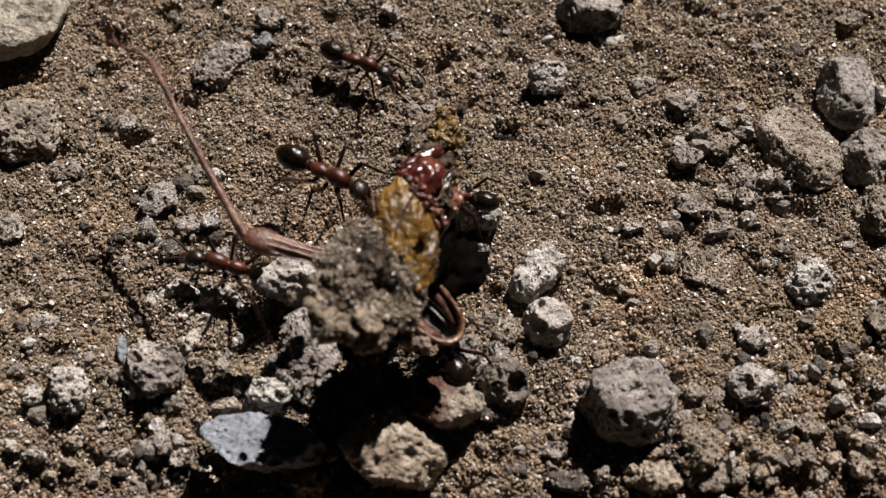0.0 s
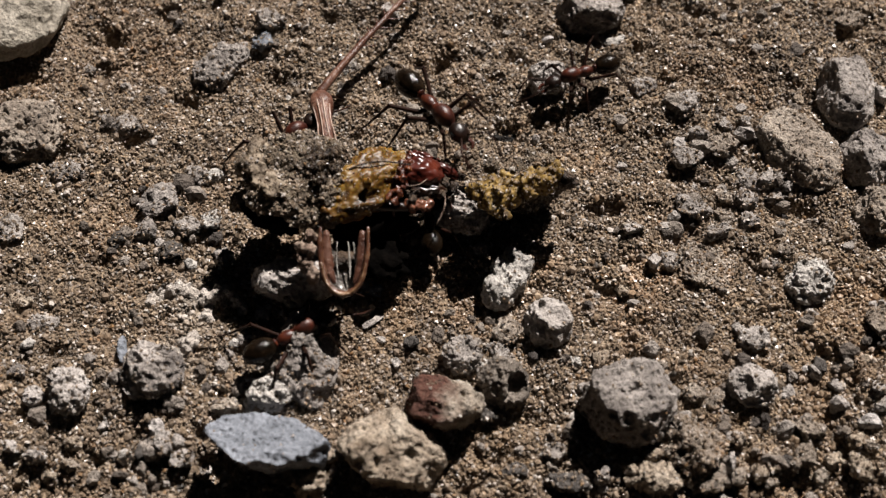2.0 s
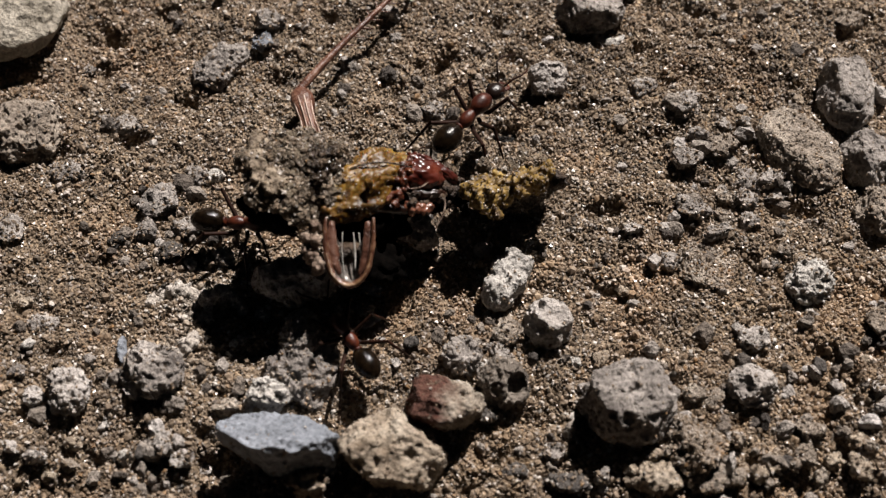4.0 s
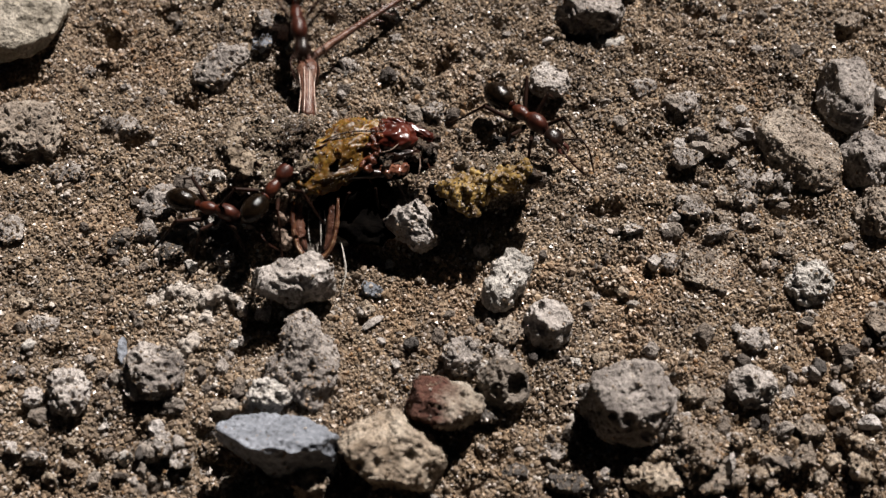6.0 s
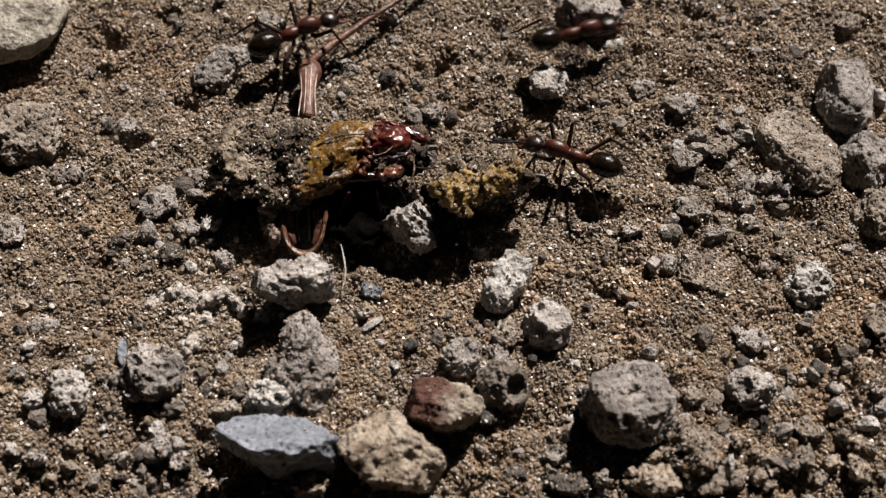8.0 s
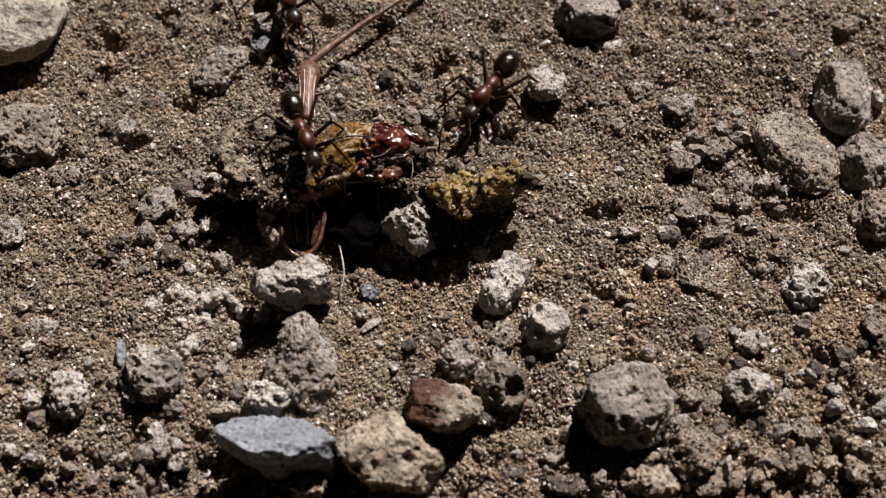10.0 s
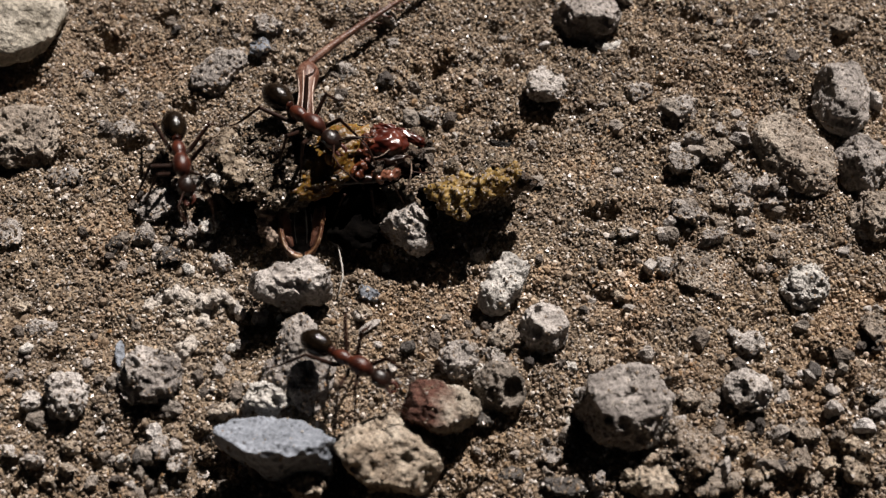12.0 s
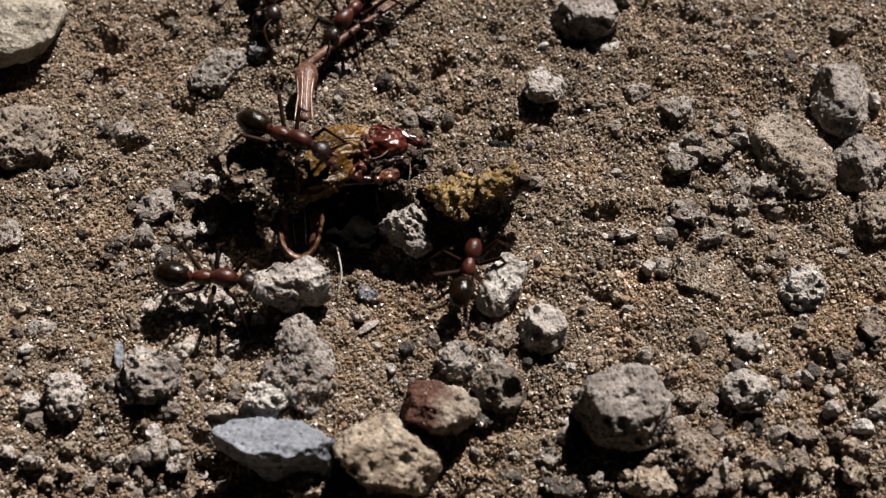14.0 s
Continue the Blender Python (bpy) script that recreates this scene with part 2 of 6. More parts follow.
# hollows: x, y, width and depth in millimetres
DENTS = [(3.9, 8.7, 0.8, 1.2), (0.1, 13.5, 0.8, 1.2), (-21.9, 16.5, 1.3, 1.3), (-21.6, 13.1, 0.7, 1.0), (-1.9, 13.9, 0.5, 0.8),
         (-25.9, 6.7, 1.2, 1.2), (3.2, 16.8, 0.6, 0.8), (16.0, 17.8, 0.7, 0.8), (-16.1, 10.7, 0.6, 0.8), (-7.1, 17.1, 0.5, 0.8),
         (-19.3, 7.7, 0.7, 0.8), (12.6, 15.1, 0.5, 0.8), (26.2, 16.7, 1.0, 1.0), (1.6, 10.7, 0.4, 0.6), (22.6, -8.6, 0.6, 0.8),
         (-10.9, -4.0, 1.2, 0.9), (-4.4, 0.4, 1.1, 1.4), (-5.0, 1.8, 1.0, 1.2),
         (19.4, -14.4, 0.6, 0.9), (22.1, -12.5, 0.7, 0.9), (23.0, -14.6, 0.6, 0.9), (15.1, -14.9, 0.5, 0.8), (16.8, -13.5, 0.4, 0.8), (20.7, -13.6, 0.4, 0.8), (2.6, -12.5, 0.5, 0.8), (1.7, -14.4, 0.6, 1.0), (-22.0, -13.8, 0.5, 0.8), (-16.2, -14.1, 0.6, 0.9), (-12.8, -14.1, 0.7, 1.0), (-12.4, -12.5, 0.6, 0.9), (-19.1, -12.5, 0.4, 0.7), (-23.0, -14.7, 0.5, 0.8), (-12.2, -13.1, 1.4, 1.8)]


def lattice(x, y, size, seed):
    """Smooth value noise, -1 to 1, with cells of that size in millimetres."""
    u, v = np.asarray(x, float) / size + seed * 17.3, np.asarray(y, float) / size - seed * 9.1
    i, j = np.floor(u), np.floor(v)
    fu, fv = u - i, v - j
    fu, fv = fu * fu * (3 - 2 * fu), fv * fv * (3 - 2 * fv)

    def corner(a, b):
        h = np.sin(a * 127.1 + b * 311.7 + seed * 74.7) * 43758.5453
        return (h - np.floor(h)) * 2 - 1

    low = corner(i, j) * (1 - fu) + corner(i + 1, j) * fu
    high = corner(i, j + 1) * (1 - fu) + corner(i + 1, j + 1) * fu
    return low * (1 - fv) + high * fv


def fall(x, y):
    """How far the near edge of the patch falls away, most at its right corner, in millimetres."""
    s = np.clip(-6.5 - np.asarray(y, float), 0, 14)
    return (0.017 + 0.004 * np.clip((np.asarray(x, float) - 8) / 12, 0, 1)) * s * s


def ground_height(x, y):
    """Height of the sand in millimetres at x, y in millimetres."""
    h = 0.45 * lattice(x, y, 9.0, 1) + 0.25 * lattice(x, y, 3.1, 2)
    rough = lattice(x, y, 1.1, 3)
    h = h + 0.22 * rough + 0.12 * lattice(x, y, 0.5, 4)
    h = h + 0.3 * np.abs(lattice(x, y, 2.3, 6)) - 0.1
    pits = np.clip(lattice(x, y, 1.9, 5) - 0.52, 0, 1)
    h = h - 1.3 * pits
    h = h - fall(x, y)
    u, v = x + 0.55 * lattice(x, y, 0.8, 9), y + 0.55 * lattice(x, y, 0.8, 10)
    for px, py, wide, deep in DENTS:
        h = h - deep * np.exp(-((u - px) ** 2 + (v - py) ** 2) / wide**2)
    return h


# ---- ground ----
def mesh_from(name, verts, faces, mat, smooth=True):
    """A mesh from arrays of corners (metres) and triangles or quads."""
    me = bpy.data.meshes.new(name)
    n = faces.shape[1]
    me.vertices.add(len(verts))
    me.vertices.foreach_set("co", np.asarray(verts, np.float32).ravel())
    me.loops.add(faces.size)
    me.loops.foreach_set("vertex_index", faces.astype(np.int32).ravel())
    me.polygons.add(len(faces))
    me.polygons.foreach_set("loop_start", np.arange(0, faces.size, n, dtype=np.int32))
    me.polygons.foreach_set("use_smooth", np.full(len(faces), smooth))
    me.update(calc_edges=True)
    me.materials.append(mat)
    return me


def axis(low, high, step, far):
    """Grid lines: close together from low to high, then ever wider out to far."""
    inner = list(np.arange(low, high + step / 2, step))
    gap, out = step, [inner[-1]]
    while out[-1] < far:
        gap *= 1.35
        out.append(out[-1] + gap)
    gap, into = step, [inner[0]]
    while into[-1] > -far:
        gap *= 1.35
        into.append(into[-1] - gap)
    return np.array(into[:0:-1] + inner + out[1:])


def build_ground():
    xs, ys = axis(-37, 37, 0.2, 60000), axis(-24, 30, 0.2, 60000)
    gx, gy = np.meshgrid(xs, ys)
    near = np.clip(1 - (np.maximum(np.abs(gx) - 40, 0) + np.maximum(np.abs(gy) - 32, 0)) / 40, 0, 1)
    gz = ground_height(np.clip(gx, -200, 200), np.clip(gy, -200, 200)) * near - (1 - near) * 0.3
    i = np.arange(gx.size).reshape(gx.shape)
    faces = np.stack([i[:-1, :-1], i[:-1, 1:], i[1:, 1:], i[1:, :-1]], -1).reshape(-1, 4)
    ob = new("ground", mesh_from("ground", np.stack([gx, gy, gz], -1).reshape(-1, 3) * MM, faces, SAND))
    return tagged(ob, "dry grey brown sandy soil strewn with grit", "ground", kind="structure")


build_ground()


# ---- stones ----
def part(name, shape, mat, parent, label="", m=None):
    """One mesh, from corners in millimetres and faces, as a part of a thing."""
    me = shape if isinstance(shape, bpy.types.Mesh) else mesh_from(name, shape[0] * MM, shape[1], mat)
    ob = new(name, me)
    ob.parent = parent
    if m is not None:
        ob.matrix_local = m
    return tagged(ob, label)


def stuck_grains(shape, count, low, high, seed, up=-0.1):
    """Grains caked on the upper side of a shape."""
    rng = np.random.default_rng(seed)
    v, f = shape
    a, b, c = v[f[:, 0]], v[f[:, 1]], v[f[:, 2]]
    normal = np.cross(b - a, c - a)
    area = np.linalg.norm(normal, axis=1)
    fit = np.where(normal[:, 2] / np.maximum(area, 1e-9) > up, area, 0)
    pick = rng.choice(len(f), count, p=fit / fit.sum())
    mid = (a[pick] + b[pick] + c[pick]) / 3 + rng.normal(size=(count, 3)) * 0.03
    size = low + (high - low) * rng.random(count) ** 2
    co = np.array([(1, 0, 0), (-1, 0, 0), (0, 1, 0), (0, -1, 0), (0, 0, 1), (0, 0, -1)], float)
    tri = np.array([(0, 2, 4), (2, 1, 4), (1, 3, 4), (3, 0, 4), (2, 0, 5), (1, 2, 5), (3, 1, 5), (0, 3, 5)])
    turn = np.linalg.qr(rng.normal(size=(count, 3, 3)))[0]
    pts = np.einsum("nij,nkj->nki", turn, co[None] * rng.uniform(0.6, 1.3, (count, 6, 1))) * size[:, None, None] + mid[:, None]
    return pts.reshape(-1, 3), (tri[None] + (np.arange(count) * 6)[:, None, None]).reshape(-1, 3)


BALLS = {}


def ball(level):
    """Corners and triangles of a unit ball."""
    if level not in BALLS:
        bm = bmesh.new()
        bmesh.ops.create_icosphere(bm, subdivisions=level, radius=1)
        BALLS[level] = (np.array([v.co[:] for v in bm.verts]), np.array([[v.index for v in f.verts] for f in bm.faces]))
        bm.free()
    return BALLS[level]


def stone_shape(seed, level, a, b, c, cuts=15, slab=False):
    """A broken stone: a ball cut by random planes, then roughened, ridged and pitted at several scales."""
    rng = np.random.default_rng(seed)
    co, tri = ball(level)
    co = co.copy()
    for k in range(cuts):
        n = rng.normal(size=3)
        n /= np.linalg.norm(n)
        d = rng.uniform(0.55, 0.85)
        over = np.maximum(co @ n - d, 0)
        co -= over[:, None] * n * 0.96
    big = max(a, b, c)
    out = []
    for p in co:
        q = Vector(p) + Vector((seed * 3.7, 0, seed * 1.3))
        f = 1 + 0.2 * noise.noise(q * 1.5) + 0.13 * noise.noise(q * 3.4)
        f += 0.13 * (0.25 - abs(noise.noise(q * 4.3))) + 0.12 * (0.25 - abs(noise.noise(q * 9.1)))
        f -= 0.22 * max(0.0, noise.noise(q * 5.3 + Vector((9, 2, 4))) - 0.22)
        f += 0.05 * noise.noise(q * 19.0) + 0.03 * noise.noise(q * big * 7.0)
        out.append(p * f)
    co = np.array(out)
    top = 0.3 if slab else rng.uniform(0.45, 0.75)
    high = np.maximum(co[:, 2] - top - 0.12 * co[:, 0], 0)
    co[:, 2] -= high * (0.93 if slab else 0.8)
    lo, hi = co.min(0), co.max(0)
    co = (co - (lo + hi) / 2) / ((hi - lo) / 2)
    co = co * (a, b, c)
    return crumble(co, tri, seed, (0.4 if slab else 0.8) if level > 4 else 0.5), tri


def crumble(co, tri, seed, depth):
    """Lumps, crumbs and gas holes of true size (millimetres) pressed into a surface along its normals."""
    normal = np.zeros_like(co)
    face = np.cross(co[tri[:, 1]] - co[tri[:, 0]], co[tri[:, 2]] - co[tri[:, 0]])
    for k in range(3):
        np.add.at(normal, tri[:, k], face)
    normal /= np.maximum(np.linalg.norm(normal, axis=1), 1e-9)[:, None]
    lift = []
    for p in co:
        q = Vector(p) + Vector((seed * 5.1, seed * 2.3, 0))
        near = noise.voronoi(q * 0.85)[0]
        h = 0.3 * (0.55 - near[0]) + 0.2 * (0.4 - noise.voronoi(q * 2.3)[0][0])
        hole = noise.noise(q * 1.25 + Vector((4, 8, 1)))
        h -= 0.75 * max(0.0, hole - 0.2) + 0.5 * max(0.0, noise.noise(q * 3.1) - 0.25)
        lift.append(h * depth)
    return co + normal * np.array(lift)[:, None]


def stone(x, y, a, b, c, turn, look_of, seed, level, label):
    """A stone of half sizes a, b, c (millimetres), partly sunk in the sand at x, y."""
    y = y + 0.577 * float(fall(x, y))
    co, tri = stone_shape(seed, level + (level < 4 and a > 0.6), a, b, c, slab=look_of in ("blue", "beige") or "flat" in label)
    ob = new("stone" if level > 4 else "pebble", mesh_from("stone", co * MM, tri, ROCKS[look_of]))
    ob.matrix_world = pose(x * MM, y * MM, (ground_height(x, y) + c * 0.5) * MM, 0, 0, turn)
    if level > 4 or a > 0.45:
        cake = stuck_grains((co, tri), int((90 if level < 4 else 260 if look_of == "sandy" else 110 if look_of == "crust" else 28) * a * b) + 8, 0.05, 0.16, seed, 0.0)
        tagged(part("caked_sand", mesh_from("caked_sand", cake[0] * MM, cake[1], GRAIN, False), GRAIN, ob), kind="stuff")
    return tagged(ob, label, "stone" if level > 4 else "pebble", "stones on the sand")


def toward(az, el):
    """The direction at an azimuth (0 is x, 90 is y) and a height above the level, in degrees."""
    return np.array((math.cos(radians(az)) * math.cos(radians(el)), math.sin(radians(az)) * math.cos(radians(el)), math.sin(radians(el))))


def hewn_shape(seed, half, cuts, lobes, holes, rough):
    """A stone with faces where cuts (azimuth, height, distance) take it off, swollen by lobes (x, y, z, radius), with holes
    (azimuth, height, width and depth in millimetres), and weathered with crumbs and pits of true size."""
    rng = np.random.default_rng(seed)
    co, tri = ball(6)
    shift = Vector((seed * 3.7, seed * 0.9, seed * 1.3))
    r = np.full(len(co), 0.66 if lobes else 1.0)
    for x, y, z, wide in lobes:
        c = np.array((x, y, z))
        along = co @ c
        inside = along**2 - c @ c + wide**2
        r = np.maximum(r, np.where(inside > 0, along + np.sqrt(np.maximum(inside, 0)), 0))
    faces = list(cuts) + [(rng.uniform(0, 360), rng.uniform(-10, 70), rng.uniform(0.84, 0.97)) for _ in range(7)]
    for az, el, d in faces:
        dot = co @ toward(az, el)
        limit = np.where(dot > 0.04, d / np.maximum(dot, 0.04), 9.0)
        soft = 0.035
        r = -soft * np.log(np.exp(-r / soft) + np.exp(-np.minimum(limit, 3) / soft))
    wave = np.array([0.1 * noise.noise(Vector(p) * 1.7 + shift) + 0.07 * noise.noise(Vector(p) * 4.1 + shift) for p in co])
    pts = co * (r * (1 + wave))[:, None]
    lo, hi = pts.min(0), pts.max(0)
    pts = (pts - (lo + hi) / 2) / ((hi - lo) / 2) * half
    for az, el, wide, deep in holes:
        n = toward(az, el)
        at = pts[np.argmax((pts / half) @ n)]
        near = np.exp(-((np.linalg.norm(pts - at, axis=1) / wide) ** 4))
        pts = pts - near[:, None] * n * deep
    normal = np.zeros_like(pts)
    face = np.cross(pts[tri[:, 1]] - pts[tri[:, 0]], pts[tri[:, 2]] - pts[tri[:, 0]])
    for k in range(3):
        np.add.at(normal, tri[:, k], face)
    normal /= np.maximum(np.linalg.norm(normal, axis=1), 1e-9)[:, None]
    lift = []
    for p in pts:
        q = Vector(p) + shift
        h = 0.26 * (0.5 - noise.voronoi(q * 0.95)[0][0]) + 0.16 * (0.45 - noise.voronoi(q * 2.3)[0][0])
        h += 0.07 * noise.noise(q * 4.6) + 0.05 * noise.noise(q * 9.5)
        h -= 0.55 * max(0.0, noise.noise(q * 1.5 + Vector((4, 8, 1))) - 0.26) + 0.5 * max(0.0, noise.noise(q * 3.4) - 0.3)
        lift.append(h * rough)
    return pts + normal * np.array(lift)[:, None], tri


def hewn(x, y, half, look_of, seed, label, cuts, lobes=(), holes=(), turn=0, sit=0.45, rough=1.0, grains=16):
    """A large stone, partly sunk in the sand at x, y (millimetres)."""
    y = y + 0.577 * float(fall(x, y))
    co, tri = hewn_shape(seed, half, cuts, lobes, holes, rough)
    ob = new("stone", mesh_from("stone", co * MM, tri, ROCKS[look_of]))
    ob.matrix_world = pose(x * MM, y * MM, (ground_height(x, y) + half[2] * sit) * MM, 0, 0, turn)
    cake = stuck_grains((co, tri), int(grains * half[0] * half[1]) + 8, 0.05, 0.14, seed, 0.0)
    tagged(part("caked_sand", mesh_from("caked_sand", cake[0] * MM, cake[1], GRAIN, False), GRAIN, ob), kind="stuff")
    return tagged(ob, label, "stone", "stones on the sand")


BLUE_STONE = hewn(-8.9, -12.45, (3.45, 1.6, 2.5), "blue", 3, "blue grey slab of stone with flat smooth top",
                  [(98, 60, 0.5), (-72, 8, 0.4), (-140, -4, 0.34), (-108, 2, 0.38), (-12, 10, 0.76), (-100, -45, 0.7)], holes=[(70, 70, 0.45, 0.4), (-60, 40, 0.4, 0.3), (-40, 25, 0.3, 0.3)], rough=0.55, grains=6)
hewn(-9.45, -9.55, (1.3, 1.0, 0.9), "white", 4, "pale pitted pebble with a round hole", [(90, 80, 0.7)], holes=[(-70, 75, 0.26, 0.5), (150, 50, 0.2, 0.3)], sit=0.6)
PALE_STONE = hewn(3.7, -2.3, (1.55, 1.85, 1.2), "white", 8, "pale knobbly stone shoved aside by ants", [(0, 90, 0.6), (-20, -10, 0.7)],
                  [(0.45, 0.55, 0.1, 0.7), (-0.35, -0.5, 0.1, 0.62), (0.05, 0.05, 0.1, 0.72)], sit=0.5, rough=0.55)
hewn(10.28, -10.0, (2.75, 2.4, 2.1), "grey", 1, "large pale grey weathered stone with broad flat top", [(-70, 82, 0.6), (-95, 20, 0.78), (-160, 10, 0.76), (-35, 15, 0.8), (110, 10, 0.8), (30, 20, 0.84), (-10, 10, 0.86)],
     holes=[(-85, 48, 0.38, 0.4), (-60, 44, 0.3, 0.35), (-120, 40, 0.28, 0.35), (-50, 60, 0.3, 0.12)], sit=0.32, rough=0.75)
hewn(-2.7, -13.2, (2.95, 2.2, 2.5), "tan", 2, "cracked tan stone with pale crust lying in shadow", [(120, 64, 0.7), (-55, 68, 0.62), (35, 30, 0.7), (-95, -14, 0.66), (-150, -20, 0.62), (-30, 15, 0.78)],
     holes=[(-110, 55, 0.3, 0.15), (-20, 50, 0.35, 0.2)], sit=0.38, rough=0.8)
hewn(-7.85, -7.4, (2.15, 2.75, 1.7), "grey", 5, "lumpy grey porous stone half sunk in sand", [(-60, 45, 0.75), (20, 40, 0.75), (175, 40, 0.75)], [(-0.05, 0.5, 0.3, 0.6), (-0.5, -0.45, -0.1, 0.56), (0.3, -0.5, -0.2, 0.66), (0.4, 0.0, 0.0, 0.6)],
     holes=[(-120, 55, 0.45, 0.4), (90, 60, 0.3, 0.25), (60, 70, 0.25, 0.25)], sit=0.25, rough=1.0, grains=60)
hewn(-8.5, -2.8, (2.5, 1.45, 1.7), "pale", 6, "pale concave stone chunk beside the carcass", [(100, 80, 0.6), (-85, 8, 0.66), (-120, -20, 0.6)], [(0.6, 0.15, 0.1, 0.66), (-0.62, -0.2, 0.05, 0.6), (0.0, -0.25, 0.0, 0.55)],
     holes=[(-10, 40, 0.25, 0.3), (20, 66, 0.3, 0.25)], sit=0.68, rough=0.8)
JAGGED_STONE = hewn(-2.0, 1.2, (1.85, 1.45, 1.7), "pale", 7, "jagged grey stone chunk under the carcass", [(-80, 66, 0.6), (35, 30, 0.66), (150, 42, 0.56)], [(0.3, 0.6, 0.3, 0.5), (0.55, -0.35, 0, 0.6), (-0.7, 0.1, -0.1, 0.5)], sit=0.6, rough=0.9)
hewn(5.9, -5.2, (1.42, 1.45, 1.3), "pale", 9, "rough grey angular pebble on sand", [(20, 76, 0.64), (-100, 22, 0.66), (-160, 20, 0.64), (-40, 18, 0.76)], holes=[(120, 72, 0.22, 0.5), (-130, 35, 0.35, 0.35)], sit=0.5, rough=0.55)
hewn(0.13, -10.35, (2.2, 1.7, 2.0), "rust", 10, "rounded pebble with rust red and white faces", [(60, 62, 0.72), (-115, -14, 0.5), (175, 8, 0.66), (-60, -8, 0.6)], sit=0.42, rough=0.8)
hewn(3.35, -8.8, (1.5, 1.45, 1.25), "hollow", 11, "dark pitted hollow pebble", [(0, 90, 0.75)], holes=[(-50, 62, 0.62, 1.2), (-120, 40, 0.4, 0.5)], sit=0.5, rough=1.2)
hewn(1.08, -7.0, (1.1, 1.2, 0.95), "grey", 12, "small grey crumbly pebble", [(60, 75, 0.72)], sit=0.5, rough=1.2, grains=40)
hewn(17.1, -8.95, (1.42, 1.3, 1.05), "pale", 13, "pale grey wedge shaped pebble", [(60, 55, 0.6), (-60, 30, 0.7)], holes=[(-140, 40, 0.5, 0.7)], sit=0.5)
hewn(21.2, -2.2, (1.5, 1.5, 1.0), "white", 15, "pale porous stone with holes", [(90, 75, 0.6), (150, 20, 0.7)], holes=[(100, 60, 0.22, 0.5), (-30, 62, 0.3, 0.5), (-160, 60, 0.2, 0.4), (40, 50, 0.22, 0.4), (-90, 72, 0.18, 0.4)], sit=0.5, rough=1.3)
hewn(25.1, 10.75, (1.75, 2.75, 1.6), "grey", 316, "grey upright stone with pale flat face", [(40, 78, 0.62), (-5, 38, 0.62), (-172, 25, 0.62), (-95, 30, 0.8), (100, 30, 0.82)], sit=0.45, turn=-6, rough=0.4)
hewn(25.75, 6.2, (1.7, 2.0, 1.5), "grey", 117, "grey angular stone beside larger stones", [(20, 74, 0.6), (150, 40, 0.7), (-150, 25, 0.62), (-60, 30, 0.7)], sit=0.4, rough=0.6)
hewn(21.8, 6.9, (2.2, 3.2, 1.2), "sandy", 318, "large sandy grey stone block with flat face", [(60, 82, 0.66), (-160, 30, 0.78), (30, 20, 0.84), (-100, 40, 0.84)], sit=0.25, turn=26, rough=0.55, grains=60)
hewn(25.97, 2.6, (1.45, 1.75, 1.2), "sandy", 19, "sand coloured stone leaning on the slope", [(60, 70, 0.7), (160, 30, 0.7)], sit=0.4, grains=60)
hewn(-25.6, 8.35, (2.15, 2.35, 1.2), "sandy", 135, "grey square edged stone with flat top", [(-100, 78, 0.6), (85, 25, 0.74), (0, 10, 0.72), (-90, 20, 0.76), (45, 10, 0.9)], holes=[(100, 66, 0.6, 0.2), (-60, 70, 0.4, 0.15)], sit=0.5, rough=1.3, grains=30)
hewn(-27.9, 16.7, (3.7, 3.6, 2.2), "beige", 36, "tall pale weathered stone", [(-150, 58, 0.6), (60, 55, 0.6), (-40, 50, 0.74), (0, 20, 0.8)], sit=0.45, rough=0.2, grains=2)
hewn(-20.7, -9.25, (1.3, 1.5, 0.95), "pale", 37, "pale crumbly stone on sand", [(60, 70, 0.6), (-150, 20, 0.7)], sit=0.5, rough=1.3, grains=30)
hewn(-22.68, -9.4, (0.58, 0.6, 0.5), "pale", 38, "small pale pebble on sand", [(60, 70, 0.6)], sit=0.5, rough=0.6)
hewn(-16.05, -8.1, (1.85, 1.75, 1.2), "grey", 39, "grey porous stone in the sand", [(50, 62, 0.62), (-140, 25, 0.72)], holes=[(170, 58, 0.36, 0.7), (-80, 50, 0.25, 0.4), (-20, 60, 0.2, 0.3)], sit=0.35, rough=1.3, grains=30)
hewn(-14.1, 13.5, (1.75, 1.95, 0.7), "grey", 42, "flat weathered grey stone", [(0, 90, 0.6)], [(-0.3, -0.4, 0, 0.7), (0.4, 0.45, 0, 0.65)], sit=0.2, rough=1.0, grains=30)
hewn(9.55, 17.6, (2.2, 1.6, 1.25), "grey", 47, "rough grey stone with shaded front", [(70, 72, 0.6), (-95, 14, 0.62), (-160, 15, 0.6)], sit=0.45, rough=1.0)
# the pit's shade is put in as a black lump
hewn(4.0, 8.75, (1.15, 0.5, 0.45), "pit_shade", 49, "black ragged lump standing in for a hollow's shade", [(90, 70, 0.6)], [(0.6, 0.3, 0, 0.5), (-0.5, 0.1, 0, 0.6), (0.0, -0.5, 0, 0.5)], sit=0.5, rough=0.8, grains=10)
TOP_STONE = hewn(6.7, 11.95, (1.3, 1.2, 0.75), "pale", 48, "pale flat topped pebble", [(80, 75, 0.55), (-100, -5, 0.72), (180, 0, 0.8)], sit=0.5, rough=0.7)
stone(17.48, -6.03, 0.93, 0.80, 0.64, 0, "pale", 14, 3, "small pale rounded pebble")
stone(14.76, 6.21, 1.00, 0.80, 0.64, 0, "grey", 20, 3, "small flat grey pebble")
stone(15.14, 10.07, 1.10, 0.98, 0.69, 20, "pale", 21, 3, "small crumbly pale pebble")
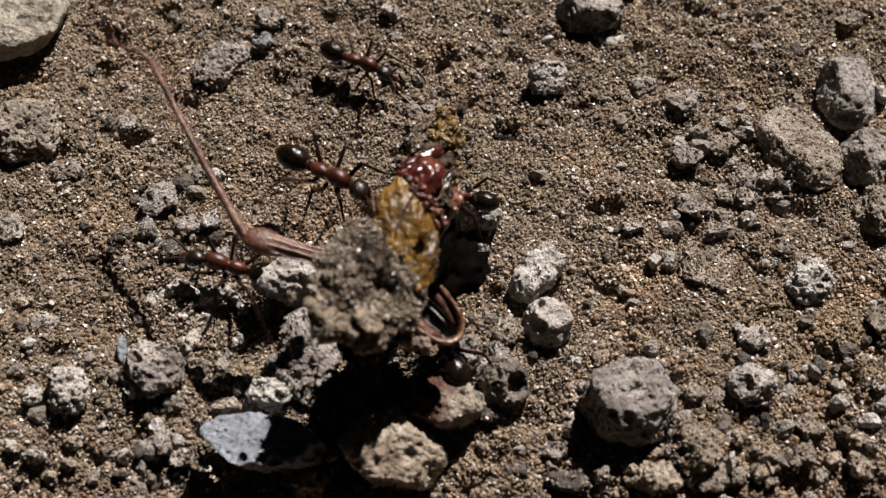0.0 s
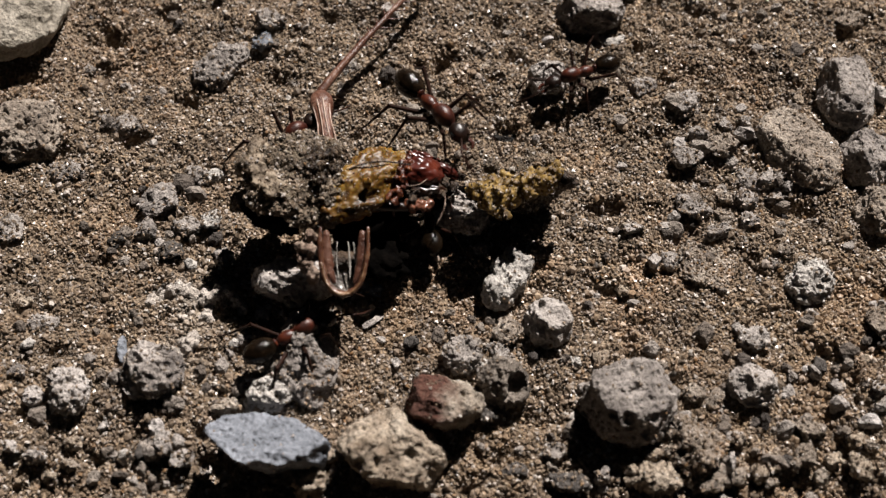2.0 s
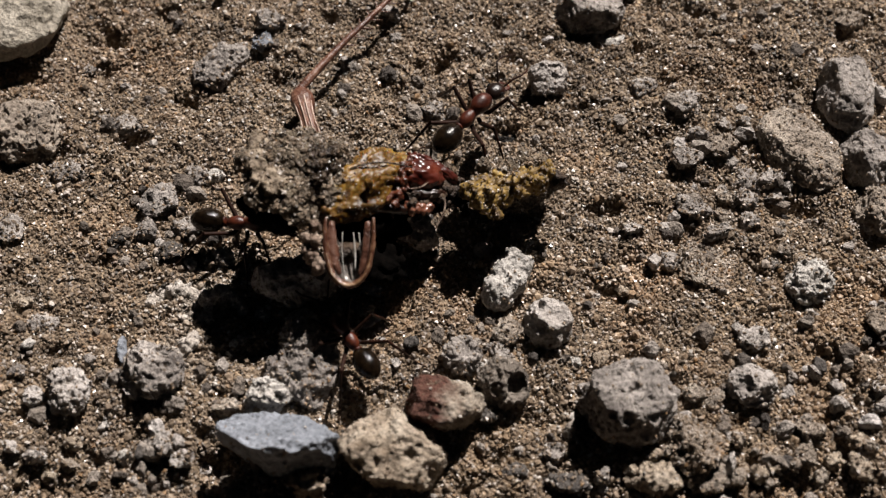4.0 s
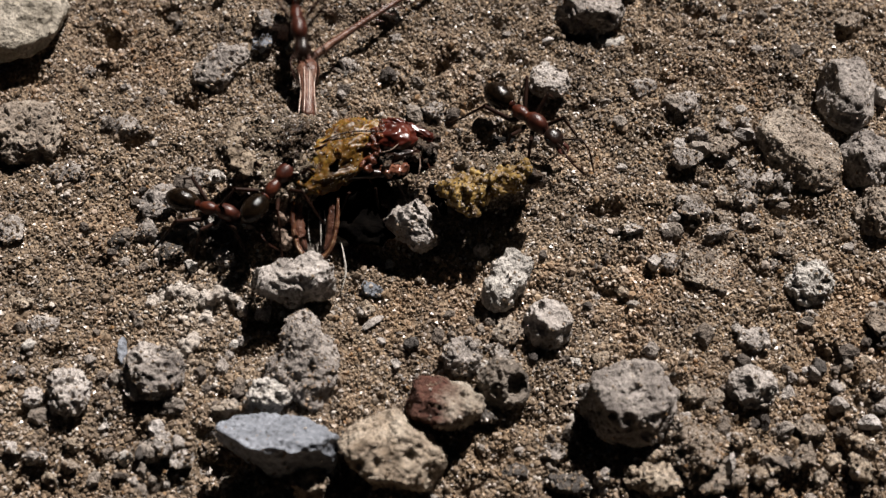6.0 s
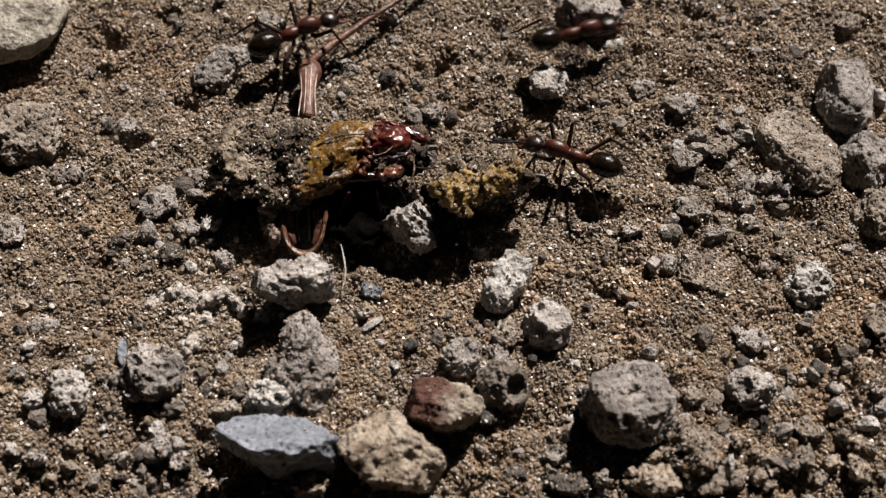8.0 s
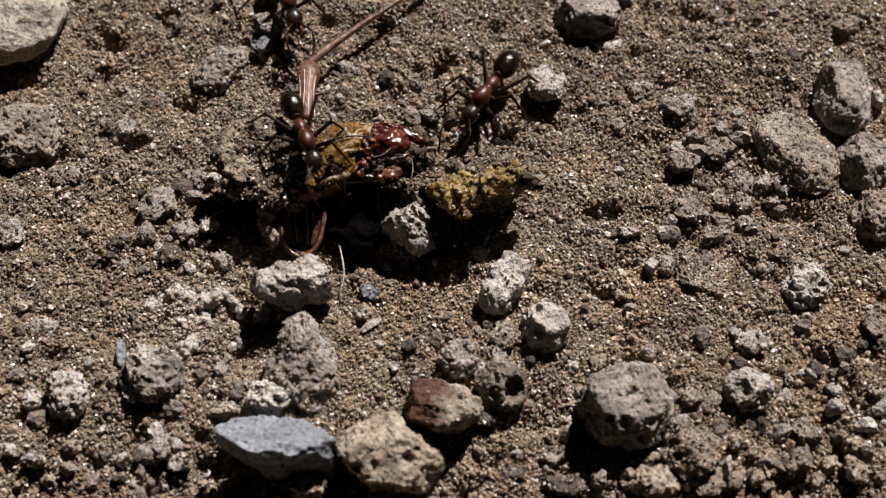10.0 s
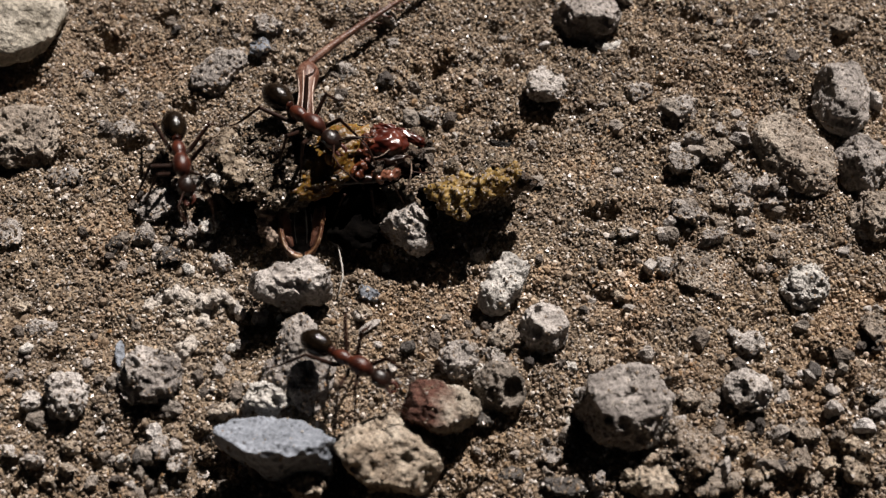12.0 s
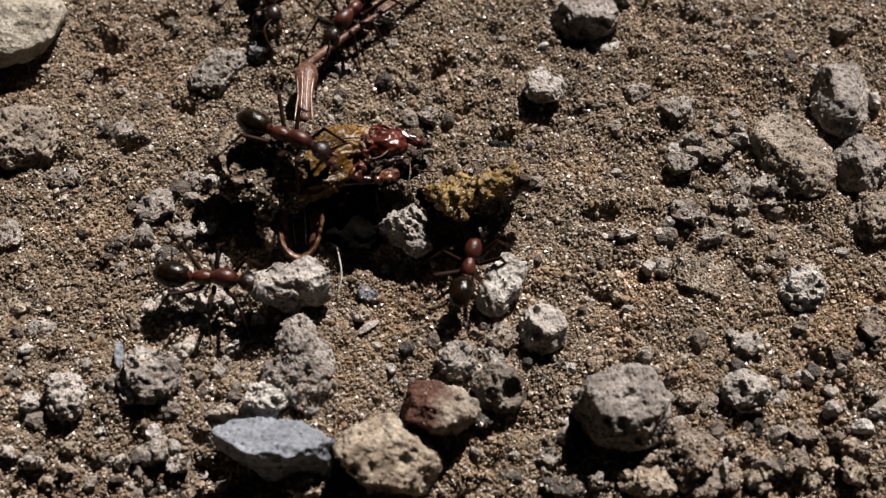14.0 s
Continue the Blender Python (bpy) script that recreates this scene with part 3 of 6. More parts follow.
stone(15.75, 7.93, 0.77, 0.49, 0.44, 0, "grey", 22, 3, "tiny grey pebble on sand")
stone(16.97, 6.99, 1.04, 0.85, 0.60, 0, "sandy", 23, 3, "small sand caked pebble")
stone(18.63, 4.92, 0.94, 0.70, 0.49, -20, "grey", 24, 3, "small knobbly grey pebble")
stone(18.22, 3.46, 0.81, 0.75, 0.60, 0, "grey", 25, 3, "small rounded grey pebble")
stone(20.12, 3.88, 0.85, 0.40, 0.44, 10, "grey", 26, 3, "tiny elongated grey pebble")
stone(14.91, 2.89, 1.18, 0.85, 0.51, -20, "grey", 27, 3, "small weathered grey pebble")
stone(18.23, 1.96, 0.64, 0.53, 0.42, 0, "grey", 28, 3, "tiny grey pebble on sand")
stone(16.75, 2.36, 0.77, 0.59, 0.41, -30, "sandy", 29, 3, "small sand caked wedge pebble")
stone(15.20, -1.12, 1.52, 1.89, 0.34, 50, "sandy", 30, 5, "low lump of caked sand")
stone(13.67, -12.34, 1.69, 1.87, 0.89, 40, "sandy", 31, 5, "broad lump of caked sand")
stone(13.86, -9.32, 0.72, 0.57, 0.40, 0, "sandy", 32, 3, "small sand caked pebble on sand")
stone(14.99, -9.65, 0.59, 0.74, 0.51, 0, "sandy", 33, 3, "small sand caked pebble on sand")
stone(13.28, -10.73, 0.43, 0.45, 0.36, 0, "pale", 34, 3, "tiny pale pebble on sand")
stone(-11.48, 15.01, 0.73, 0.69, 0.55, 0, "blue", 43, 3, "small bluish grey pebble")
stone(-17.52, 1.15, 0.77, 0.74, 0.59, 0, "grey", 44, 3, "small rounded grey pebble")
stone(-13.71, 1.69, 0.67, 0.67, 0.54, 0, "white", 45, 3, "small white pebble on sand")
stone(-12.78, -0.66, 0.69, 0.59, 0.47, 0, "pale", 46, 3, "small pale pebble on sand")
stone(-16.97, 3.22, 1.29, 1.22, 0.75, 30, "grey", 49, 5, "crumbly grey clod on sand")
stone(-3.37, 17.58, 0.63, 0.66, 0.53, 0, "pale", 50, 3, "small pale pebble on sand")
stone(-0.66, 10.11, 0.85, 0.73, 0.44, 0, "grey", 51, 3, "small grey pebble on sand")
stone(-4.15, -2.56, 0.69, 0.48, 0.38, 0, "blue", 52, 3, "small bluish pebble on sand")
stone(-15.26, -12.45, 0.64, 0.74, 0.59, 0, "pale", 53, 3, "small pale pebble on sand")
stone(-14.21, -13.37, 0.67, 0.57, 0.46, 0, "pale", 54, 3, "small pale pebble on sand")
stone(-13.28, -13.27, 0.52, 0.46, 0.32, 0, "pale", 55, 3, "small pale pebble on sand")
stone(-7.28, -14.63, 1.44, 1.13, 0.79, 0, "tan", 56, 5, "tan knobbly stone in shade")
stone(2.62, -10.41, 0.93, 0.66, 0.47, 0, "dark", 57, 3, "small dark pebble on sand")
stone(6.01, -12.79, 0.76, 0.59, 0.41, 0, "grey", 58, 3, "small grey pebble on sand")
stone(3.88, -13.92, 0.76, 0.55, 0.39, 0, "dark", 59, 3, "small dark pebble on sand")
stone(6.59, -14.65, 1.36, 0.74, 0.73, 0, "dark", 60, 3, "dark pitted pebble on sand")
stone(11.45, -14.62, 1.66, 0.99, 0.79, 0, "tan", 61, 5, "tan sandy stone on sand")
stone(14.38, -14.59, 1.21, 0.97, 0.68, 0, "sandy", 62, 3, "sand caked pebble on sand")
stone(15.79, -12.25, 0.49, 0.42, 0.33, 0, "pale", 63, 3, "tiny pale pebble on sand")
stone(15.51, -13.73, 0.36, 0.64, 0.51, 0, "pale", 64, 3, "tiny pale pebble on sand")
stone(19.96, -11.59, 1.11, 0.59, 0.60, -20, "sandy", 65, 3, "small sand caked pebble on sand")
stone(19.64, -13.22, 0.61, 0.70, 0.56, 0, "sandy", 66, 3, "small rounded pebble on sand")
stone(22.68, -13.87, 0.76, 0.95, 0.68, 30, "tan", 67, 3, "small tan pebble on sand")
stone(18.01, -13.77, 0.76, 0.75, 0.52, 0, "tan", 68, 3, "small tan pebble on sand")
stone(24.77, -5.03, 0.84, 1.16, 0.70, 0, "sandy", 69, 3, "sandy pebble on sand")
stone(-11.32, -5.87, 0.42, 0.34, 0.27, 0, "grey", 70, 3, "tiny grey pebble on sand")
stone(3.82, -5.44, 1.06, 0.93, 0.46, 0, "sandy", 71, 3, "small lump of caked sand")
stone(3.07, -6.51, 0.92, 0.52, 0.43, -30, "pale", 72, 3, "small pale splinter of stone")
stone(-19.47, 8.53, 1.05, 0.80, 0.48, 0, "grey", 73, 3, "small grey clod on sand")
stone(-24.33, -3.49, 0.81, 0.61, 0.31, 0, "tan", 74, 3, "small tan pebble on sand")
stone(-22.79, -4.92, 1.00, 0.79, 0.39, 0, "grey", 75, 3, "small grey clod on sand")
stone(12.52, 11.84, 0.96, 0.71, 0.36, 0, "grey", 76, 3, "small grey clod on sand")
stone(12.28, -0.89, 0.43, 0.52, 0.42, 0, "pale", 77, 3, "tiny pale pebble on sand")
stone(13.27, -0.93, 0.59, 0.71, 0.49, 0, "grey", 78, 3, "small grey pebble on sand")
stone(11.14, 1.43, 0.67, 0.36, 0.36, 0, "tan", 79, 3, "tiny flat tan pebble")
stone(-22.74, 5.48, 1.20, 0.89, 0.36, 0, "grey", 80, 3, "low grey clod on sand")
stone(-25.45, 1.19, 1.00, 1.11, 0.56, 0, "grey", 81, 3, "low grey clod on sand")
stone(-14.85, 5.05, 0.79, 0.64, 0.38, 0, "grey", 82, 3, "small grey pebble on sand")
stone(-13.76, 5.11, 0.62, 0.43, 0.34, 0, "white", 83, 3, "tiny white pebble on sand")
stone(-15.17, 1.48, 0.94, 0.73, 0.44, 0, "grey", 84, 3, "crumbly grey pebble on sand")
stone(-4.66, -3.88, 0.55, 0.42, 0.34, -30, "pale", 85, 3, "tiny pale splinter of stone")
stone(-16.01, -0.07, 1.00, 0.83, 0.50, 0, "dark", 86, 3, "dark crumbly clod on sand")
stone(-19.25, 0.55, 0.57, 0.61, 0.42, 0, "dark", 87, 3, "small dark pebble on sand")
stone(-23.32, -6.35, 0.41, 0.40, 0.32, 0, "white", 88, 3, "tiny white pebble on sand")
stone(8.80, -6.98, 0.63, 0.58, 0.40, 0, "tan", 90, 3, "small tan pebble on sand")
stone(-6.07, 13.47, 0.61, 0.69, 0.49, 0, "grey", 91, 3, "small grey pebble on sand")
stone(19.91, 5.01, 1.03, 0.57, 0.40, 20, "grey", 92, 3, "small grey clod on sand")
stone(26.36, 17.28, 1.65, 0.95, 0.52, 0, "sandy", 93, 3, "low lump of caked sand")
stone(-11.07, 16.72, 1.10, 0.80, 0.48, 0, "grey", 94, 3, "crumbly grey clod on sand")
stone(16.02, -12.46, 0.46, 0.39, 0.47, -25, "sandy", 200, 3, "small sand caked crumbly pebble lying among sand grains")
stone(15.97, -14.66, 0.51, 0.50, 0.55, 12, "sandy", 201, 3, "small sand caked pebble lying among sand grains")
stone(16.96, -14.60, 0.54, 0.59, 0.65, -1, "tan", 202, 3, "small tan crumbly pebble lying among sand grains")
stone(17.54, -15.11, 0.60, 0.38, 0.42, -14, "sandy", 203, 3, "small sand caked crumbly pebble lying among sand grains")
stone(19.07, -13.72, 0.46, 0.44, 0.49, 23, "sandy", 204, 3, "small sand caked crumbly pebble lying among sand grains")
stone(21.36, -13.36, 0.64, 0.45, 0.49, 10, "tan", 205, 3, "small tan crumbly pebble lying among sand grains")
stone(22.68, -12.08, 0.67, 0.42, 0.46, -3, "tan", 206, 3, "small tan crumbly pebble lying among sand grains")
stone(23.38, -12.52, 0.52, 0.39, 0.43, -16, "sandy", 207, 3, "small sand caked pebble lying among sand grains")
stone(20.53, -14.50, 0.48, 0.53, 0.58, 21, "sandy", 208, 3, "small sand caked crumbly pebble lying among sand grains")
stone(22.14, -11.53, 0.43, 0.36, 0.40, 8, "sandy", 209, 3, "small sand caked crumbly pebble lying among sand grains")
stone(6.16, -14.32, 0.60, 0.38, 0.42, -5, "dark", 210, 3, "small dark crumbly pebble lying among sand grains")
stone(7.56, -14.75, 0.60, 0.38, 0.42, -18, "dark", 211, 3, "small dark crumbly pebble lying among sand grains")
stone(8.61, -14.34, 0.54, 0.50, 0.55, 19, "grey", 212, 3, "small grey crumbly pebble lying among sand grains")
stone(11.53, -13.02, 0.52, 0.39, 0.43, 6, "tan", 213, 3, "small tan crumbly pebble lying among sand grains")
stone(10.42, -13.91, 0.67, 0.47, 0.52, -7, "tan", 214, 3, "small tan crumbly pebble lying among sand grains")
stone(10.43, -2.54, 0.55, 0.45, 0.32, -20, "tan", 215, 3, "small tan crumbly pebble lying among sand grains")
stone(19.41, -0.92, 0.46, 0.32, 0.22, 17, "grey", 216, 3, "small grey crumbly pebble lying among sand grains")
stone(19.93, -0.18, 0.53, 0.46, 0.32, 4, "sandy", 217, 3, "small sand caked crumbly pebble lying among sand grains")
stone(2.35, -7.43, 0.47, 0.41, 0.28, -9, "white", 218, 3, "tiny chalk white pebble lying among sand grains")
stone(7.42, -7.20, 0.35, 0.31, 0.21, -22, "white", 219, 3, "tiny chalk white pebble lying among sand grains")
stone(16.70, -5.19, 0.39, 0.38, 0.26, 15, "pale", 220, 3, "small pale crumbly pebble lying among sand grains")
stone(21.15, -7.41, 0.44, 0.58, 0.40, 2, "dark", 221, 3, "small dark crumbly pebble lying among sand grains")
stone(18.71, -8.53, 0.38, 0.37, 0.26, -11, "tan", 222, 3, "small tan crumbly pebble lying among sand grains")
stone(17.37, 8.89, 0.63, 0.53, 0.37, -24, "grey", 223, 3, "small grey crumbly pebble lying among sand grains")
stone(18.66, 8.88, 0.46, 0.45, 0.32, 13, "grey", 224, 3, "small grey crumbly pebble lying among sand grains")
stone(18.48, 5.40, 0.58, 0.40, 0.28, 0, "grey", 225, 3, "small grey crumbly pebble lying among sand grains")
stone(19.25, 4.78, 0.58, 0.44, 0.31, -13, "grey", 226, 3, "small grey crumbly pebble lying among sand grains")
stone(16.13, 1.12, 0.94, 0.54, 0.52, 24, "grey", 227, 3, "small grey crumbly pebble lying among sand grains")
stone(11.22, 1.21, 0.67, 0.36, 0.36, 11, "pale", 228, 3, "small pale crumbly pebble lying among sand grains")
stone(13.31, 1.62, 0.50, 0.36, 0.25, -2, "pale", 229, 3, "small pale crumbly pebble lying among sand grains")
stone(16.93, 3.68, 0.61, 0.44, 0.31, -15, "sandy", 230, 3, "small sand caked crumbly pebble lying among sand grains")
stone(27.19, 11.06, 0.43, 0.84, 0.59, 22, "pale", 231, 3, "small pale crumbly pebble lying among sand grains")
stone(18.58, 10.02, 0.39, 0.34, 0.24, 9, "pale", 232, 3, "small pale crumbly pebble lying among sand grains")
stone(22.22, 10.80, 0.43, 0.42, 0.29, -4, "tan", 233, 3, "small tan crumbly pebble lying among sand grains")
stone(-14.69, -1.08, 0.43, 0.42, 0.30, -17, "white", 234, 3, "tiny chalk white pebble lying among sand grains")
stone(-11.84, -6.09, 0.29, 0.27, 0.19, 20, "white", 235, 3, "tiny chalk white pebble lying among sand grains")
stone(-22.21, -13.12, 0.67, 0.39, 0.58, 7, "pale", 236, 3, "small pale crumbly pebble lying among sand grains")
stone(-20.34, -13.59, 0.55, 0.41, 0.46, -6, "sandy", 237, 3, "small sand caked pebble lying among sand grains")
stone(-21.36, -14.28, 0.51, 0.38, 0.42, -19, "tan", 238, 3, "small tan crumbly pebble lying among sand grains")
stone(-17.31, -13.07, 0.46, 0.48, 0.52, 18, "white", 239, 3, "tiny chalk white pebble lying among sand grains")
stone(-16.57, -13.03, 0.34, 0.51, 0.56, 5, "dark", 240, 3, "small dark crumbly pebble lying among sand grains")
stone(-20.21, -12.18, 0.52, 0.42, 0.46, -8, "tan", 241, 3, "small tan crumbly pebble lying among sand grains")
stone(-14.47, -12.25, 0.43, 0.36, 0.39, -21, "pale", 242, 3, "small pale crumbly pebble lying among sand grains")
stone(-11.97, -10.06, 0.90, 0.50, 0.49, 16, "sandy", 243, 3, "small lump of caked sand lying among sand grains")
stone(-10.68, -9.96, 0.37, 0.50, 0.35, 3, "pale", 244, 3, "small pale crumbly pebble lying among sand grains")
stone(-6.16, -13.18, 0.55, 0.45, 0.49, -10, "tan", 245, 3, "small tan crumbly pebble lying among sand grains")
stone(-3.15, -0.43, 0.36, 0.39, 0.27, -23, "white", 246, 3, "tiny chalk white pebble lying among sand grains")
stone(-4.38, -3.72, 0.42, 0.59, 0.41, 14, "tan", 247, 3, "small tan crumbly pebble lying among sand grains")
stone(-1.72, -6.01, 0.45, 0.44, 0.31, 1, "dark", 248, 3, "small dark crumbly pebble lying among sand grains")
stone(-2.66, -7.32, 0.38, 0.34, 0.24, -12, "pale", 249, 3, "small pale crumbly pebble lying among sand grains")
stone(21.92, -8.71, 0.41, 0.37, 0.27, -25, "grey", 250, 3, "small grey crumbly pebble lying among sand grains")
stone(24.15, -8.92, 0.47, 0.47, 0.33, 12, "pale", 251, 3, "small pale crumbly pebble lying among sand grains")
stone(23.67, -7.11, 0.35, 0.31, 0.21, -1, "tan", 252, 3, "small tan crumbly pebble lying among sand grains")
stone(21.26, -4.16, 0.48, 0.35, 0.24, -14, "grey", 253, 3, "small grey crumbly pebble lying among sand grains")
stone(23.83, 0.25, 0.43, 0.36, 0.25, 23, "grey", 254, 3, "small grey crumbly pebble lying among sand grains")
stone(-19.80, -7.08, 0.38, 0.34, 0.24, 10, "grey", 255, 3, "small grey crumbly pebble lying among sand grains")
stone(-23.73, -7.88, 0.54, 0.44, 0.31, -3, "grey", 256, 3, "small grey crumbly pebble lying among sand grains")
stone(-23.46, -12.57, 0.55, 0.45, 0.49, -16, "pale", 257, 3, "small pale crumbly pebble lying among sand grains")
stone(-18.70, -11.09, 0.37, 0.30, 0.33, 21, "pale", 258, 3, "small pale crumbly pebble lying among sand grains")
stone(10.94, 6.06, 0.38, 0.29, 0.21, 8, "pale", 259, 3, "small pale crumbly pebble lying among sand grains")
stone(4.28, 16.63, 0.48, 0.35, 0.25, -5, "grey", 260, 3, "small grey crumbly pebble lying among sand grains")
stone(2.75, 13.62, 0.43, 0.31, 0.22, -18, "tan", 261, 3, "small tan crumbly pebble lying among sand grains")
stone(-3.06, 15.88, 0.44, 0.35, 0.25, 19, "grey", 262, 3, "small grey crumbly pebble lying among sand grains")
stone(-22.52, 13.37, 0.50, 0.38, 0.27, 6, "grey", 263, 3, "small grey crumbly pebble lying among sand grains")
stone(17.68, 15.96, 0.48, 0.39, 0.27, -7, "tan", 264, 3, "small tan crumbly pebble lying among sand grains")
stone(20.02, 14.45, 0.44, 0.35, 0.24, -20, "grey", 265, 3, "small grey crumbly pebble lying among sand grains")
stone(22.95, 14.58, 0.47, 0.39, 0.27, 17, "tan", 266, 3, "small tan crumbly pebble lying among sand grains")


# ---- insect remains ----
def tube(points, radii, sides=10, squash=1.0, waves=0.0, seed=0):
    """A round-ended limb along points, of changing thickness; squash flattens it upright. Closed at both ends."""
    pts = np.array(points, float)
    n = len(pts)
    steps = 4 * (n - 1) + 1
    s = np.linspace(0, n - 1, steps)
    fine = np.stack([smooth_line(s, pts[:, k]) for k in range(3)], -1)
    rad = smooth_line(s, np.array(radii, float))
    ahead = np.gradient(fine, axis=0)
    ahead /= np.linalg.norm(ahead, axis=1)[:, None]
    side = np.cross(ahead, (0, 0, 1.0))
    weak = np.linalg.norm(side, axis=1) < 0.05
    side[weak] = np.cross(ahead[weak], (0, 1.0, 0))
    side /= np.linalg.norm(side, axis=1)[:, None]
    up = np.cross(side, ahead)
    a = np.linspace(0, 2 * np.pi, sides, endpoint=False)
    rng = np.random.default_rng(seed)
    wave = 1 + waves * rng.uniform(-1, 1, (steps, sides))
    ring = fine[:, None] + rad[:, None, None] * wave[..., None] * (np.cos(a)[None, :, None] * side[:, None] + squash * np.sin(a)[None, :, None] * up[:, None])
    verts = np.concatenate([ring.reshape(-1, 3), [fine[0] - ahead[0] * rad[0] * 0.5], [fine[-1] + ahead[-1] * rad[-1] * 0.5]])
    faces = []
    for i in range(steps - 1):
        for j in range(sides):
            k = (j + 1) % sides
            p, q, r, t = i * sides + j, i * sides + k, (i + 1) * sides + k, (i + 1) * sides + j
            faces += [(p, r, q), (p, t, r)]
    first, last = steps * sides, steps * sides + 1
    for j in range(sides):
        k = (j + 1) % sides
        faces += [(first, j, k), (last, (steps - 1) * sides + k, (steps - 1) * sides + j)]
    return verts, np.array(faces)


def smooth_line(s, values):
    """Values along a line of keys, eased by a cubic through them."""
    i = np.clip(np.floor(s).astype(int), 0, len(values) - 2)
    f = s - i
    slope = np.gradient(values) if len(values) > 2 else np.full(len(values), values[1] - values[0])
    a, b, u, v = values[i], values[i + 1], slope[i], slope[i + 1]
    return a * (2 * f**3 - 3 * f**2 + 1) + u * (f**3 - 2 * f**2 + f) + b * (3 * f**2 - 2 * f**3) + v * (f**3 - f**2)


def lump(seed, level, half, at=(0, 0, 0), turn=(0, 0, 0), bumps=0.3, fine=0.08, flat=0.0):
    """An uneven soft lump of half sizes about a centre."""
    co, tri = ball(level)
    out = []
    for p in co:
        q = Vector(p) + Vector((seed * 2.9, seed * 1.1, 0))
        f = 1 + bumps * noise.noise(q * 1.6) + bumps * 0.6 * noise.noise(q * 3.3) + fine * noise.noise(q * 8.0) + fine * 0.6 * noise.noise(q * 17.0)
        out.append(p * f)
    m = Euler([radians(a) for a in turn]).to_matrix()
    pts = np.array(out) * half
    if flat:
        low = -half[2] * flat
        pts[:, 2] = np.where(pts[:, 2] < low, low + (pts[:, 2] - low) * 0.25, pts[:, 2])
    return pts @ np.array(m).T + np.array(at), tri


def fused(shape, voxel, rough=0.05, seed=0):
    """Overlapping lumps grown together into one skin, then roughened along it."""
    me = mesh_from("fused", shape[0], shape[1], FLESH)
    ob = new("fused", me)
    grow = ob.modifiers.new("grow", "REMESH")
    grow.mode, grow.voxel_size = "VOXEL", voxel
    made = bpy.data.meshes.new_from_object(ob.evaluated_get(bpy.context.evaluated_depsgraph_get()))
    bpy.data.objects.remove(ob)
    co = np.array([v.co[:] for v in made.vertices])
    normal = np.array([v.normal[:] for v in made.vertices])
    quads = np.array([p.vertices[:] for p in made.polygons])
    lift = np.array([noise.noise(Vector(p) * 2.2 + Vector((seed, 0, 0))) + 0.7 * noise.noise(Vector(p) * 4.3 + Vector((0, seed, 3))) + 0.25 * noise.noise(Vector(p) * 7.7) for p in co])
    return co + normal * lift[:, None] * rough, np.concatenate([quads[:, :3], quads[:, (0, 2, 3)]])


def cluster(seed, path, count, low, high, spread, level=2):
    """Many small uneven crumbs heaped along a path."""
    rng = np.random.default_rng(seed)
    pts = np.array(path, float)
    heap = []
    for k in range(count):
        s = rng.uniform(0, len(pts) - 1)
        at = np.array([smooth_line(np.array([s]), pts[:, j])[0] for j in range(3)]) + rng.normal(size=3) * spread
        r = rng.uniform(low, high)
        heap.append(lump(seed * 50 + k, level, (r * rng.uniform(0.8, 1.4), r, r * rng.uniform(0.7, 1.1)), at, rng.uniform(0, 180, 3), 0.4, 0.15))
    return merged(*heap)


def merged(*shapes):
    """Several closed shapes of one part in one mesh."""
    verts, faces, n = [], [], 0
    for v, f in shapes:
        verts.append(v)
        faces.append(f + n)
        n += len(v)
    return np.concatenate(verts), np.concatenate(faces)


def grains_part(shape, parent, label):
    ob = part("caked_sand", mesh_from("caked_sand", shape[0] * MM, shape[1], GRAIN, False), GRAIN, parent, label)
    return tagged(ob, kind="stuff")


